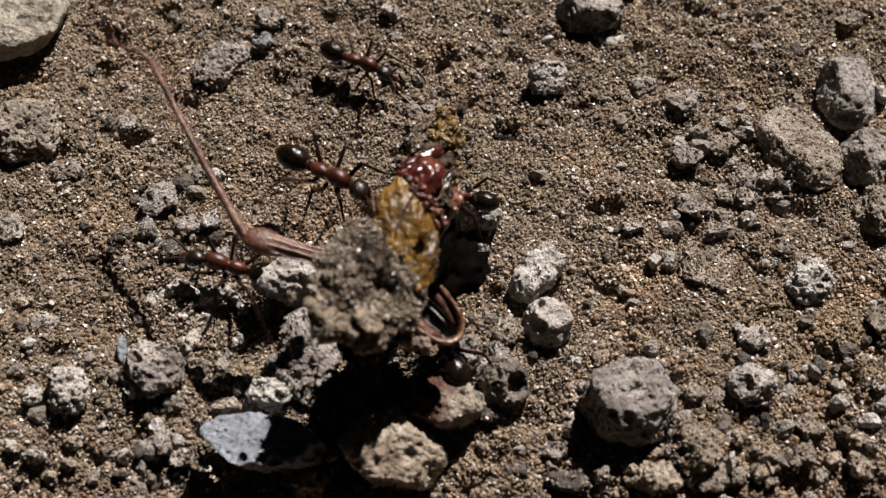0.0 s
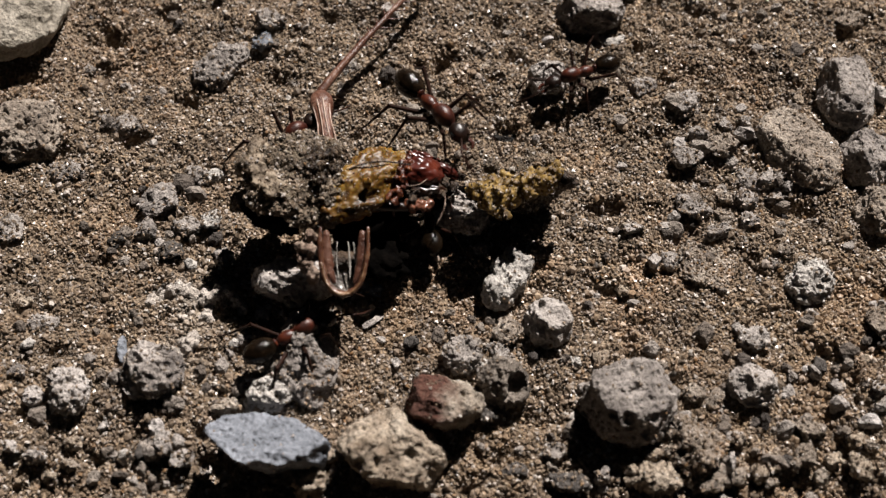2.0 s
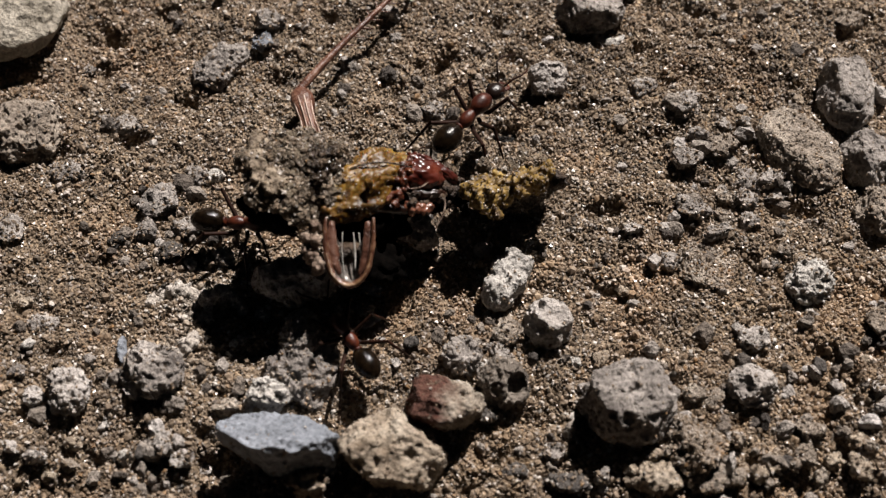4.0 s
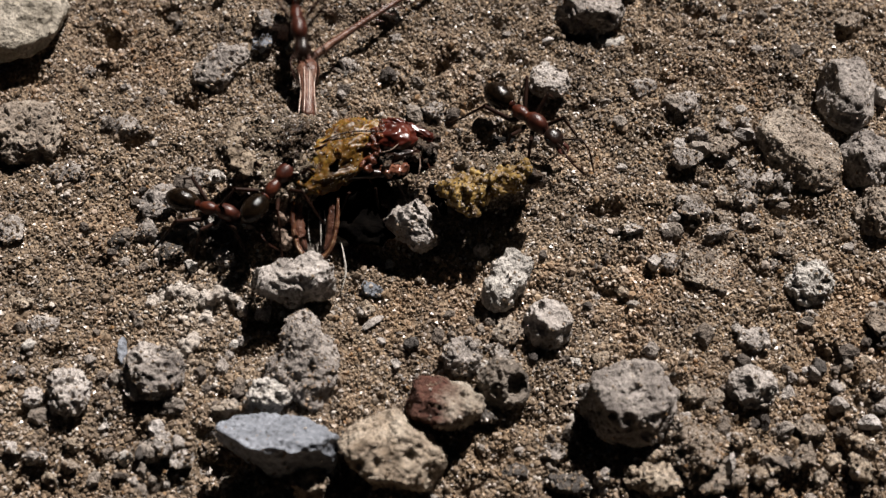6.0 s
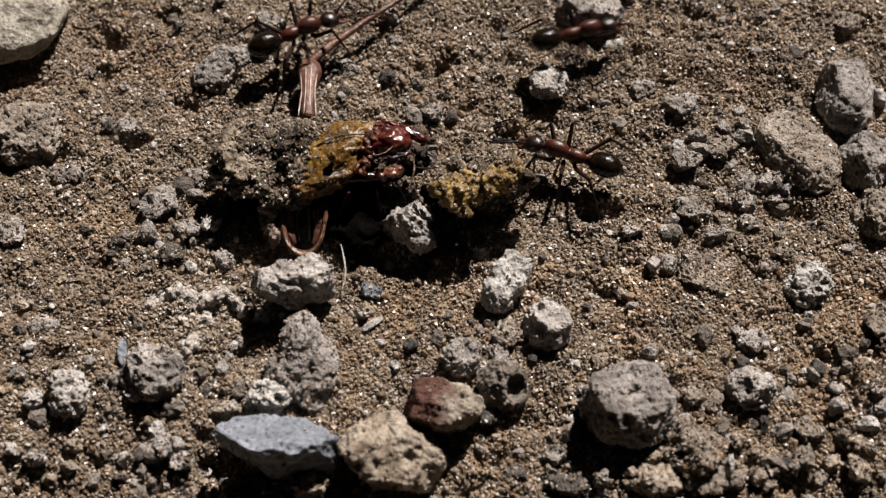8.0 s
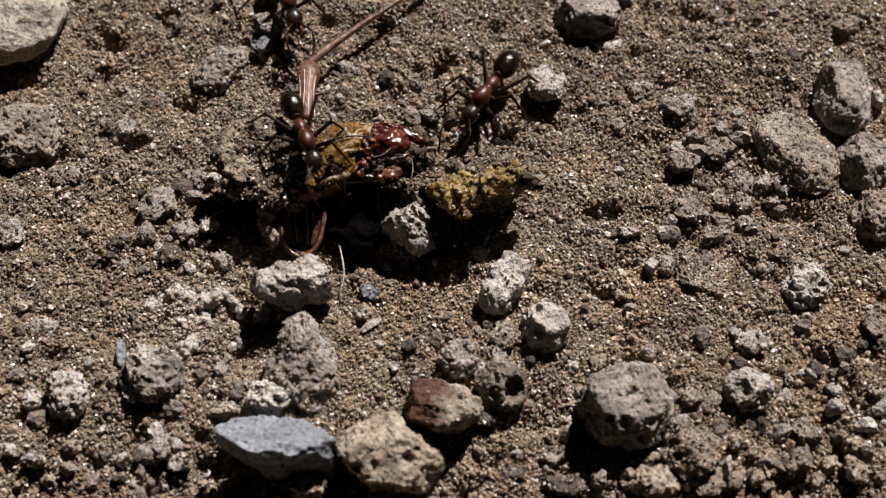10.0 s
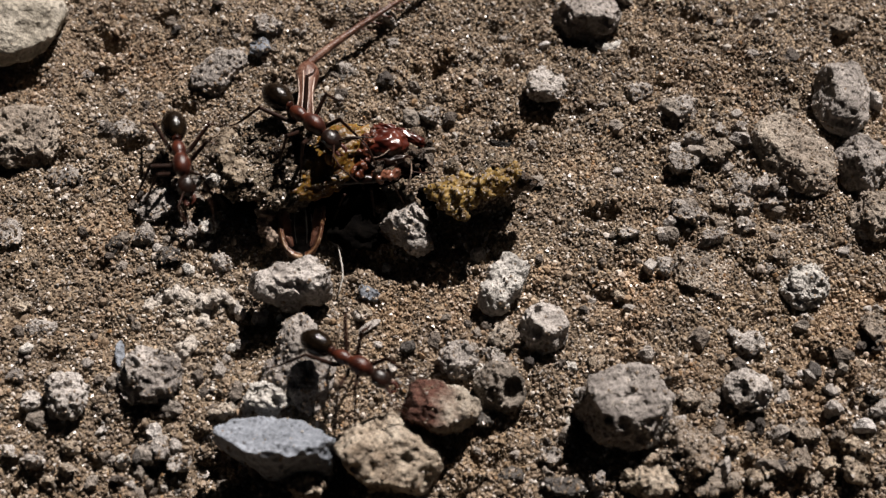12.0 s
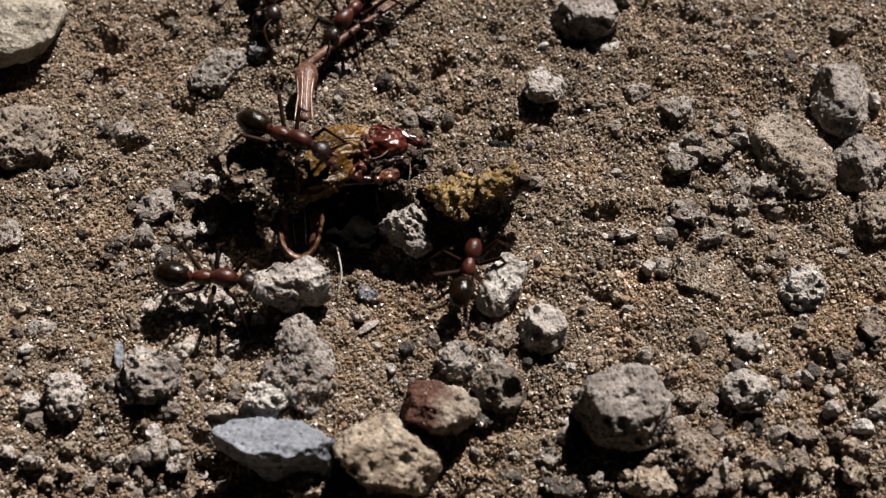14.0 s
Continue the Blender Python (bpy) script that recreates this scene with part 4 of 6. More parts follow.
def build_carcass():
    """Torn body of a large insect: a caked shell, amber flesh and a glossy red capsule."""
    root = tagged(new("insect_carcass"), "torn insect carcass with amber flesh and sand caked shell", "insect carcass")
    shell = merged(lump(21, 5, (3.35, 2.4, 1.15), (-3.85, 0.75, 2.65), (0, -6, 4), 0.3, 0.12, 0.5),
                   lump(22, 4, (1.6, 1.1, 0.8), (-2.9, -1.1, 2.5), (20, 0, 10), 0.45, 0.16))
    shell = merged(shell, cluster(31, [(-6.1, -0.4, 2.4), (-5.2, -1.3, 2.2), (-3.6, -1.7, 2.2), (-2.4, -1.9, 2.3)], 26, 0.3, 0.65, (0.25, 0.25, 0.25), 3))
    shell = merged(shell, cluster(34, [(-6.0, 0.9, 3.1), (-4.2, 1.1, 3.6), (-2.2, 1.2, 3.4)], 30, 0.12, 0.34, (0.6, 0.85, 0.1), 3))
    shell = fused(shell, 0.1, 0.2, 7)
    part("shell", shell, CRUST, root, "grey brown shell caked with sand")
    grains_part(stuck_grains(shell, 2800, 0.05, 0.16, 5, 0.0), root, "sand grains stuck to the shell")
    flake = fused(merged(lump(26, 5, (1.1, 1.6, 0.28), (-5.9, 0.9, 3.0), (6, 16, 12), 0.3, 0.1), lump(20, 4, (0.9, 0.8, 0.22), (-5.2, -0.6, 3.3), (14, 8, 50), 0.35, 0.12)), 0.08, 0.12, 29)
    part("flake", flake, FLAKE, root, "pale tan flake of dried skin")
    grains_part(stuck_grains(flake, 260, 0.04, 0.12, 15, 0.0), root, "sand grains stuck to the flake")
    # underside mass, coloured near black to deepen the shade below the flesh
    part("abdomen", lump(23, 4, (3.6, 1.3, 1.25), (0.6, 0.45, 1.35), (0, 0, 14), 0.35, 0.12), SHADE_BLACK, root, "near black underside mass that fills in the shade")
    flesh = merged(lump(24, 5, (2.9, 1.7, 1.05), (-0.3, 0.35, 2.85), (12, -6, 40), 0.16, 0.07),
                   lump(32, 5, (1.9, 1.0, 0.72), (-1.0, -0.9, 2.6), (8, 0, 28), 0.18, 0.07),
                   tube([(-2.8, -1.85, 2.6), (-1.6, -1.5, 3.05), (-0.5, -1.25, 3.2), (0.8, -0.8, 3.1)], [0.15, 0.26, 0.26, 0.15], 10, 0.8, 0.15, 5),
                   tube([(-0.9, 0.1, 3.6), (0.3, 0.3, 3.85), (1.5, 0.5, 3.5)], [0.12, 0.2, 0.16], 10, 0.8, 0.2, 7),
                   cluster(25, [(-2.5, -1.8, 2.5), (-1.0, -0.6, 3.0), (0.6, 0.9, 3.3), (1.5, 2.4, 3.2)], 30, 0.1, 0.28, (0.5, 0.6, 0.25), 3))
    rot = cluster(33, [(-1.9, 2.0, 3.1), (-2.3, 0.8, 3.5), (-3.2, 0.6, 3.6), (-2.9, -0.4, 3.2), (-3.6, -1.2, 2.6), (-5.0, -1.5, 2.3)], 56, 0.25, 0.55, (0.35, 0.3, 0.2), 3)
    rot = fused(rot, 0.09, 0.16, 5)
    part("crust", rot, TORN, root, "dark brown clotted edge")
    wet = stuck_grains(rot, 1100, 0.05, 0.14, 9, 0.0)
    tagged(part("wet_sand", mesh_from("wet_sand", wet[0] * MM, wet[1], WET, False), WET, root, "dark wet sand grains stuck to the edge"), kind="stuff")
    flesh = fused(flesh, 0.08, 0.06, 3)
    part("flesh", flesh, FLESH, root, "moist amber yellow flesh with dark specks")
    grains_part(stuck_grains(flesh, 420, 0.03, 0.08, 12, 0.0), root, "sand grains stuck to the flesh")
    part("fold", tube([(-1.9, 0.3, 3.45), (-0.7, 0.85, 3.95), (0.6, 1.15, 4.1), (2.3, 1.3, 3.85)], [0.03, 0.045, 0.05, 0.03], 8), TORN, root, "dark seam across the flesh")
    capsule = part("capsule", lump(27, 5, (1.25, 0.95, 0.8), (2.95, 1.25, 3.2), (0, 6, 12), 0.2, 0.025), CUTICLE, root, "glossy dark red capsule")
    part("plate", lump(28, 4, (0.95, 0.3, 0.26), (3.3, 0.25, 3.1), (0, 0, 8), 0.3, 0.08), DARK_CUTICLE, capsule)
    part("plate", lump(29, 4, (0.85, 0.36, 0.22), (4.4, 1.9, 3.0), (0, 12, -24), 0.45, 0.12), CUTICLE, capsule)
    part("plate", lump(30, 4, (0.75, 0.3, 0.25), (2.9, 2.4, 3.2), (0, 0, -8), 0.4, 0.12), CUTICLE, capsule)
    shreds = fused(cluster(36, [(1.6, 0.3, 3.1), (2.6, -0.1, 2.9), (3.8, 0.1, 2.8), (4.6, 0.9, 2.8), (5.0, 1.6, 2.7), (4.2, 2.4, 2.7)], 44, 0.12, 0.3, (0.25, 0.25, 0.15), 3), 0.06, 0.12, 19)
    part("shred", shreds, TORN, root, "dark brown shreds round the capsule")
    gore = cluster(38, [(1.0, -0.75, 3.15), (1.7, -0.1, 3.4), (1.8, 0.9, 3.75), (2.2, 1.9, 3.5)], 30, 0.1, 0.26, (0.2, 0.25, 0.06), 3)
    part("tissue", fused(gore, 0.06, 0.1, 31), GORE, root, "orange red wet tissue beside the capsule")
    # black lumps added to fill in shade under the shell, capsule and flesh
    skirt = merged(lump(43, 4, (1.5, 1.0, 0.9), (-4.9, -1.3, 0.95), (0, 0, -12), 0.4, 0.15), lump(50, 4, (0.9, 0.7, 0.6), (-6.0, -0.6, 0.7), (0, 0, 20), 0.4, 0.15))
    part("skirt", skirt, SHADE_BLACK, root, "black fill for the shade below the shell")
    part("membrane", lump(35, 4, (1.1, 0.6, 0.8), (4.2, 0.8, 1.5), (0, 20, 10), 0.4, 0.15), SHADE_BLACK, root, "black fill for the shade beside the capsule")
    part("belly", merged(lump(39, 4, (2.3, 1.1, 1.1), (0.1, -1.25, 1.2), (0, 0, 6), 0.35, 0.12), lump(40, 4, (1.8, 1.2, 0.7), (1.0, -2.9, 0.4), (0, 0, -10), 0.4, 0.15)), SHADE_BLACK, root, "near black underside mass that fills in the shade")
    part("strip", tube([(-0.7, -1.15, 2.5), (0.2, -0.95, 2.65), (1.3, -0.8, 2.65), (2.3, -0.75, 2.6)], [0.1, 0.3, 0.36, 0.26], 16, 0.8, 0.12, 3), DARK_CUTICLE, root, "dark brown tube of cuticle")
    part("stump", fused(cluster(37, [(2.2, -0.7, 2.75), (2.9, -0.65, 2.8), (3.6, -0.5, 2.75)], 14, 0.22, 0.36, (0.1, 0.1, 0.06), 3), 0.06, 0.08, 23), BROWN, root, "pale brown torn stump")
    part("palp", tube([(4.0, -1.5, 2.2), (4.25, -1.0, 2.6), (4.4, -0.4, 2.85), (4.35, 0.3, 3.05)], [0.03, 0.05, 0.055, 0.03], 8), TISSUE, root, "thin pale curved feeler")
    part("palp", tube([(2.0, 0.05, 3.5), (2.7, 0.15, 3.7), (3.15, 0.5, 3.85)], [0.03, 0.045, 0.03], 8), TISSUE, root, "thin pale curved feeler")
    for a, b, c in (((1.4, -0.8, 2.4), (1.7, -1.3, 1.9), (1.75, -1.6, 1.4)), ((-0.5, 2.0, 2.8), (0.1, 2.7, 2.9), (0.9, 3.2, 2.6)), ((4.3, 0.6, 2.6), (4.8, 0.3, 2.2), (5.0, -0.1, 1.9))):
        part("limb", tube([a, b, c], [0.08, 0.06, 0.03], 7), LEG_SKIN, root, "thin torn limb")
    return root


def build_debris():
    """Crumbling yellow lump pulled from the body."""
    root = tagged(new("debris_lump"), "crumbly yellow lump of insect debris on sand", "insect debris")
    top = merged(lump(41, 4, (1.4, 0.95, 0.7), (-1.3, -0.15, 3.35), (0, 6, -6), 0.35, 0.1), lump(42, 4, (1.7, 0.65, 0.6), (1.0, 0.5, 3.6), (0, -8, 24), 0.35, 0.1),
                 cluster(41, [(-2.4, 0.0, 3.2), (-1.8, -0.4, 3.5), (-1.1, -0.3, 3.4), (-0.1, 0.0, 3.5), (1.1, 0.4, 3.7), (2.4, 0.9, 3.6)], 40, 0.18, 0.5, (0.3, 0.5, 0.35), 3),
                 cluster(42, [(-1.2, -0.9, 3.0), (-1.1, -1.1, 2.4)], 8, 0.18, 0.32, 0.08, 3))
    top = fused(top, 0.08, 0.2, 11)
    part("crumb", top, DEBRIS, root, "moist yellow crumb")
    base = fused(merged(lump(44, 4, (2.5, 1.35, 1.5), (0.3, 1.5, 1.5), (-14, 0, 12), 0.3, 0.12), cluster(47, [(-1.6, 1.2, 2.6), (0.2, 1.7, 2.7), (2.2, 2.0, 2.6)], 24, 0.25, 0.55, (0.3, 0.5, 0.2), 3)), 0.1, 0.16, 13)
    part("base", base, CRUST, root, "sand caked back of the lump")
    grains_part(stuck_grains(base, 1500, 0.05, 0.16, 14, 0.0), root, "sand grains stuck to the back")
    part("tip", lump(45, 4, (0.8, 0.5, 0.75), (2.6, 0.75, 3.35), (20, 30, 0), 0.4, 0.18), TORN, root, "dark brown tip")
    # black lump added to fill in the shade at the left end
    part("membrane", fused(merged(lump(46, 4, (0.6, 0.5, 0.6), (-2.8, 1.2, 0.9), (0, 8, 0), 0.4, 0.15), cluster(48, [(-3.1, 1.2, 1.6), (-2.8, 0.3, 1.0)], 10, 0.15, 0.3, 0.15, 3)), 0.1, 0.14, 17), SHADE_BLACK, root, "black fill for the shade beside the lump")
    grains_part(stuck_grains(top, 420, 0.05, 0.13, 6, 0.3), root, "sand grains stuck to the lump")
    return root


def build_husk():
    """U-shaped hollow husk, open towards the front, with a pale rim and fibres inside."""
    root = tagged(new("husk"), "hollow u shaped amber husk with fibres inside", "insect husk")
    path = np.array([(-1.05, 2.0, 2.4), (-1.08, 1.1, 2.0), (-1.0, 0.25, 1.6), (-0.7, -0.75, 1.2), (-0.1, -1.3, 0.95),
                     (0.55, -1.3, 0.95), (1.15, -0.75, 1.2), (1.45, 0.2, 1.6), (1.55, 1.1, 2.0), (1.55, 2.0, 2.4)])
    n, deep = 36, 8
    edge = np.stack([smooth_line(np.linspace(0, len(path) - 1, n + 1), path[:, k]) for k in range(3)], -1)
    middle = np.array((0.25, 0.7, 0.75))
    inner = np.array([p * (1 - 0.8 * d**1.5) + middle * (0.8 * d**1.5) - np.array((0, 0, 0.75)) * math.sin(d * 2.6) * 0.8 for p in edge for d in np.linspace(0, 1, deep + 1)])
    faces = []
    for i in range(n):
        for j in range(deep):
            p, q = i * (deep + 1) + j, (i + 1) * (deep + 1) + j
            faces += [(p, q, q + 1), (p, q + 1, p + 1)]
    faces = np.array(faces)
    outer = inner * (1.07, 1.07, 1.0) + (0, -0.05, -0.1)
    part("lining", merged((inner, faces), (outer, faces[:, ::-1])), LINING, root, "dark wet lining")
    rim = part("rim", tube(path, [0.08, 0.14, 0.16, 0.17, 0.2, 0.18, 0.15, 0.14, 0.12, 0.08], 12, 0.6, 0.25, 2), HUSK, root, "red brown curved rim")
    lip = path[2:8] + np.array((0, -0.04, 0.09))
    part("lip", tube(lip, [0.03, 0.06, 0.1, 0.09, 0.05, 0.03], 10, 0.6, 0.3, 8), RIM, rim, "thin pale lip of the rim")
    for s in (1, -1):
        part("flank", tube([(0.25 + 0.98 * s, 1.9, 2.15), (0.25 + s, 1.0, 1.72), (0.25 + 0.9 * s, 0.2, 1.32), (0.25 + 0.55 * s, -0.65, 0.92)], [0.14, 0.3, 0.32, 0.14], 8, 0.35, 0.2, 4), LEG_SKIN, root, "translucent red brown flank")
    for k, (x, wide) in enumerate(((-0.85, 0.05), (-0.2, 0.03), (0.55, 0.06), (0.9, 0.04))):
        part("fibre", tube([(x * 0.8, 1.5, 1.7), (x * 0.95, 0.5, 1.15), (x * 0.8 + 0.1, -0.35, 0.75)], [0.03, wide, 0.03], 6, 1, 0.2, k), FIBRE, root, "pale fibre")
    for k, y in enumerate((0.9, 0.5, 0.1)):
        part("rib", tube([(-0.75, y + 0.15, 1.35 + 0.2 * y), (-0.35, y - 0.1, 1.2 + 0.2 * y)], [0.04, 0.03], 6), FIBRE, root)
    tissue = fused(cluster(51, [(-1.75, 1.6, 2.2), (-1.75, 0.5, 1.7), (-1.3, -0.6, 1.2)], 30, 0.18, 0.38, 0.15, 3), 0.07, 0.12, 2)
    part("tissue", tissue, TISSUE, root, "pale crumbly tissue")
    part("foot", lump(52, 3, (0.9, 0.6, 0.55), (0.0, 0.9, 0.45), (0, 0, 0), 0.3, 0.1), TORN, root)
    return root


def build_leg():
    """Long spiny hind leg: the shin runs along x from the knee, the thigh turns at the knee."""
    root = tagged(new("hind_leg"), "reddish brown spiny grasshopper hind leg torn off", "insect leg")
    shin = part("shin", tube([(0, 0, 0), (1.0, 0.05, 0.08), (4, 0.12, 0.15), (8, 0.08, 0.1), (11.6, 0, 0)], [0.27, 0.27, 0.21, 0.17, 0.19], 10, 1.0, 0.05, 6), LEG_SKIN, root)
    thorn = tube([(0, 0, 0), (0.25, 0.3, 0.05), (0.45, 0.55, 0.02)], [0.06, 0.045, 0.012], 6)
    spine = mesh_from("spine", thorn[0] * MM, thorn[1], LEG_SKIN)
    for k in range(9):
        x = 4.4 + 0.85 * k
        for s in (1, -1):
            part("spine", spine, LEG_SKIN, shin, "", pose(x * MM, 0.1 * s * MM, 0.1 * MM, 0 if s > 0 else 180, 0, 0))
    foot = part("foot", tube([(11.6, 0, 0), (12.3, 0.3, 0.2), (13.0, 0.9, 0.1), (13.6, 1.2, -0.1)], [0.16, 0.12, 0.11, 0.06], 8), LEG_SKIN, root)
    part("claw", tube([(13.5, 1.15, -0.05), (13.9, 1.5, -0.05), (14.0, 1.9, -0.2)], [0.06, 0.05, 0.015], 6), LEG_SKIN, foot)
    part("claw", tube([(13.5, 1.15, -0.05), (14.1, 1.2, -0.05), (14.4, 1.0, -0.2)], [0.06, 0.05, 0.015], 6), LEG_SKIN, foot)
    part("spur", tube([(11.5, 0, 0), (11.9, -0.4, 0), (12.3, -0.9, -0.1)], [0.09, 0.06, 0.015], 6), LEG_SKIN, foot)
    thigh = part("thigh", tube([(-0.15, 0, 0), (0.35, 0, 0.02), (1.0, 0, 0.05), (2.2, 0, 0.08), (3.6, 0, 0.05), (4.6, 0, 0)], [0.3, 0.62, 0.74, 0.5, 0.42, 0.42], 14, 0.75, 0.05, 1), LEG_SKIN, root, "flattened ridged thigh")
    for k, (y, z) in enumerate(((-0.5, 0.25), (-0.2, 0.47), (0.12, 0.5), (0.45, 0.3))):
        part("ridge", tube([(0.4, y * 0.8, z * 0.8), (1.1, y * 1.05, z + 0.05), (2.6, y * 0.85, z - 0.04), (3.8, y * 1.0, z * 0.7), (4.6, y * 1.1, z * 0.5)], [0.03, 0.05, 0.05, 0.05, 0.03], 7, 1, 0.1, k), RIDGE, thigh, "pale ridge")
    return root, thigh


def splinter(x, y, size, bend, turn, tilt, mat, label):
    """A thin curved chip lying on the sand."""
    co, tri = tube([(-0.85, 0, 0), (-0.4, bend * 0.6, 0.05), (0, bend, 0.08), (0.45, bend * 0.7, 0.05), (0.85, 0.0, 0)], [0.18, 0.3, 0.32, 0.26, 0.12], 10, 0.3, 0.12, 4)
    ob = new("splinter", mesh_from("splinter", co * size * MM, tri, mat))
    ob.matrix_world = pose(x * MM, y * MM, (ground_height(x, y) + 0.3) * MM, tilt, 0, turn)
    return tagged(ob, label, "chip")


def crust(path, count, low, high, label, seed):
    """A ragged ridge of salty crust standing out of the sand, along a path in millimetres."""
    pts = [(x, y, float(ground_height(x, y)) + 0.12) for x, y in path]
    shape = fused(cluster(seed, pts, count, low, high, (0.12, 0.16, 0.06), 2), 0.07, 0.12, seed)
    ob = new("crust_ridge", mesh_from("crust_ridge", shape[0] * MM, shape[1], ROCKS["crust"]))
    return tagged(ob, label, "crust")


crust([(-16.90, -3.53), (-16.32, -2.91), (-15.26, -2.72), (-14.27, -2.94), (-13.48, -3.42), (-12.74, -2.87), (-11.88, -3.16), (-11.29, -4.08)], 70, 0.16, 0.36, "pale ragged ridge of salty crust on sand", 71)
crust([(-14.02, -3.20), (-13.62, -4.00), (-13.24, -4.66)], 26, 0.14, 0.3, "pale ragged ridge of salty crust on sand", 72)
crust([(-15.12, -7.49), (-14.71, -6.79), (-14.28, -6.33), (-13.91, -5.84)], 40, 0.16, 0.36, "chalk white patch of crust beside a stone", 73)
splinter(-18.01, -6.49, 0.95, 0.06, 97, 25, ROCKS["blue"], "bluish white thin splinter standing in sand")
splinter(10.86, 15.73, 0.95, -0.4, 10, 20, ROCKS["white"], "white curved chip beside dark stone")
splinter(-8.24, -4.53, 0.7, 0.35, 0, 10, ROCKS["white"], "small white curled chip on sand")
splinter(-3.99, -4.62, 0.8, 0.02, 35, 0, ROCKS["pale"], "pale straw coloured splinter on sand")
splinter(-13.80, 4.97, 0.75, 0.5, 10, 10, ROCKS["white"], "white curved chip beside the carcass")


def hair(points, wide, label):
    """A single pale bristle lying over the sand."""
    shape = tube(points, [wide * 0.6, wide, wide, wide * 0.4], 7)
    return tagged(new("bristle", mesh_from("bristle", shape[0] * MM, shape[1], FIBRE)), label, "bristle")


hair([(-5.93, 0.11, 0.70), (-5.73, -0.79, 0.75), (-5.61, -1.77, 0.50), (-5.86, -2.81, 0.15)], 0.06, "thin pale curved bristle beside the husk")
stone(-6.00, 0.88, 0.36, 0.5, 0.55, 20, "white", 89, 3, "small white chip beside the hollow husk")
CARCASS, DEBRIS_LUMP, HUSK_THING = build_carcass(), build_debris(), build_husk()
HIND_LEG, THIGH = build_leg()


# ---- ants ----
def banded(half, at):
    """A gaster: egg-shaped, pointed behind, with overlapping plates."""
    co, tri = ball(4)
    out = []
    for p in co:
        s = (1 - p[0]) / 2
        step = (s * 4.2) % 1.0
        f = 1 + 0.035 * (1 - step) - 0.02 - 0.16 * max(0.0, -p[0] - 0.3)
        out.append((p[0] * 1.02, p[1] * f, p[2] * f))
    return np.array(out) * half + np.array(at), tri


def ant_leg_shape(reach):
    return tube([(0, 0, 0), (0.22 * reach, 0, -0.14), (0.34 * reach, 0, -0.1), (1.36 * reach, 0, 0.6), (1.47 * reach, 0, 0.58), (2.28 * reach, 0, -0.75), (2.36 * reach, 0, -0.86)],
                [0.12, 0.12, 0.125, 0.1, 0.085, 0.06, 0.05], 8)


def ant_foot_shape(reach):
    return tube([(2.34 * reach, 0, -0.83), (2.6 * reach, 0, -1.2), (2.95 * reach, 0, -1.48)], [0.048, 0.04, 0.025], 6)


HIPS = [(0.62, 0.26, 48, 0.85), (0.1, 0.28, 92, 0.95), (-0.42, 0.26, 138, 1.3)]


def build_ant():
    """A wood ant, head along x, standing on z = 0."""
    root = tagged(new("ant"), "red and black wood ant busy at the carcass", "ant", "ants at the carcass")
    part("gaster", banded((0.95, 0.67, 0.63), (-2.05, 0, 1.82)), ANT_BLACK, root, "dark shining gaster with pale bands")
    part("petiole", merged(tube([(-1.4, 0, 1.65), (-1.15, 0, 1.6), (-0.8, 0, 1.65)], [0.1, 0.16, 0.13], 8), lump(61, 3, (0.12, 0.26, 0.36), (-1.12, 0, 1.82), (0, -8, 0), 0.05, 0.0)), ANT_RED, root)
    part("thorax", merged(tube([(-1.0, 0, 1.66), (-0.75, 0, 1.78), (-0.35, 0, 1.86), (0.0, 0, 1.9), (0.35, 0, 2.0), (0.75, 0, 2.0), (1.15, 0, 1.9), (1.35, 0, 1.88)],
                               [0.16, 0.33, 0.37, 0.27, 0.43, 0.47, 0.33, 0.14], 14, 1.08)), ANT_RED, root, "red thorax")
    head = part("head", merged(lump(62, 4, (0.58, 0.49, 0.38), (1.86, 0, 1.8), (0, 18, 0), 0.06, 0.0), lump(63, 3, (0.36, 0.44, 0.32), (1.66, 0, 1.86), (0, 0, 0), 0.04, 0.0)), ANT_HEAD, root, "dark brown head")
    for s in (1, -1):
        part("eye", lump(64, 3, (0.15, 0.08, 0.14), (1.8, 0.43 * s, 1.94), (0, 0, 0), 0.0, 0.0), EYE, head, "black eye")
        part("jaw", tube([(2.34, 0.2 * s, 1.6), (2.6, 0.24 * s, 1.5), (2.8, 0.06 * s, 1.44)], [0.13, 0.11, 0.03], 8, 0.6), ANT_RED, head, "red jaw")
        feeler = part("antenna", tube([(0, 0, 0), (0.45, 0.3 * s, 0.28), (0.85, 0.6 * s, 0.4)], [0.05, 0.055, 0.05], 7), ANT_LEG, root, "", pose(2.25 * MM, 0.18 * s * MM, 1.92 * MM))
        part("tip", tube([(0.84, 0.6 * s, 0.4), (1.4, 0.62 * s, 0.1), (1.9, 0.45 * s, -0.3), (2.25, 0.3 * s, -0.6)], [0.045, 0.05, 0.055, 0.03], 7), ANT_LEG, feeler)
    for x, y, turn, reach in HIPS:
        for s in (1, -1):
            leg = part("leg", ant_leg_shape(reach), ANT_LEG, root, "thin dark leg", pose(x * MM, y * s * MM, 1.55 * MM, 0, 0, turn * s))
            part("tarsus", ant_foot_shape(reach), ANT_LEG, leg)
    return root


FIRST_ANT = build_ant()
ANTS = [FIRST_ANT] + [copy_thing(FIRST_ANT, pose(0, 0, 0)) for _ in range(9)]
for one, size in zip(ANTS, (0.95, 1.16, 1.14, 1.08, 1.14, 1.05, 0.9, 1.1, 1.14, 1.1)):
    one.scale = (size, size, size)


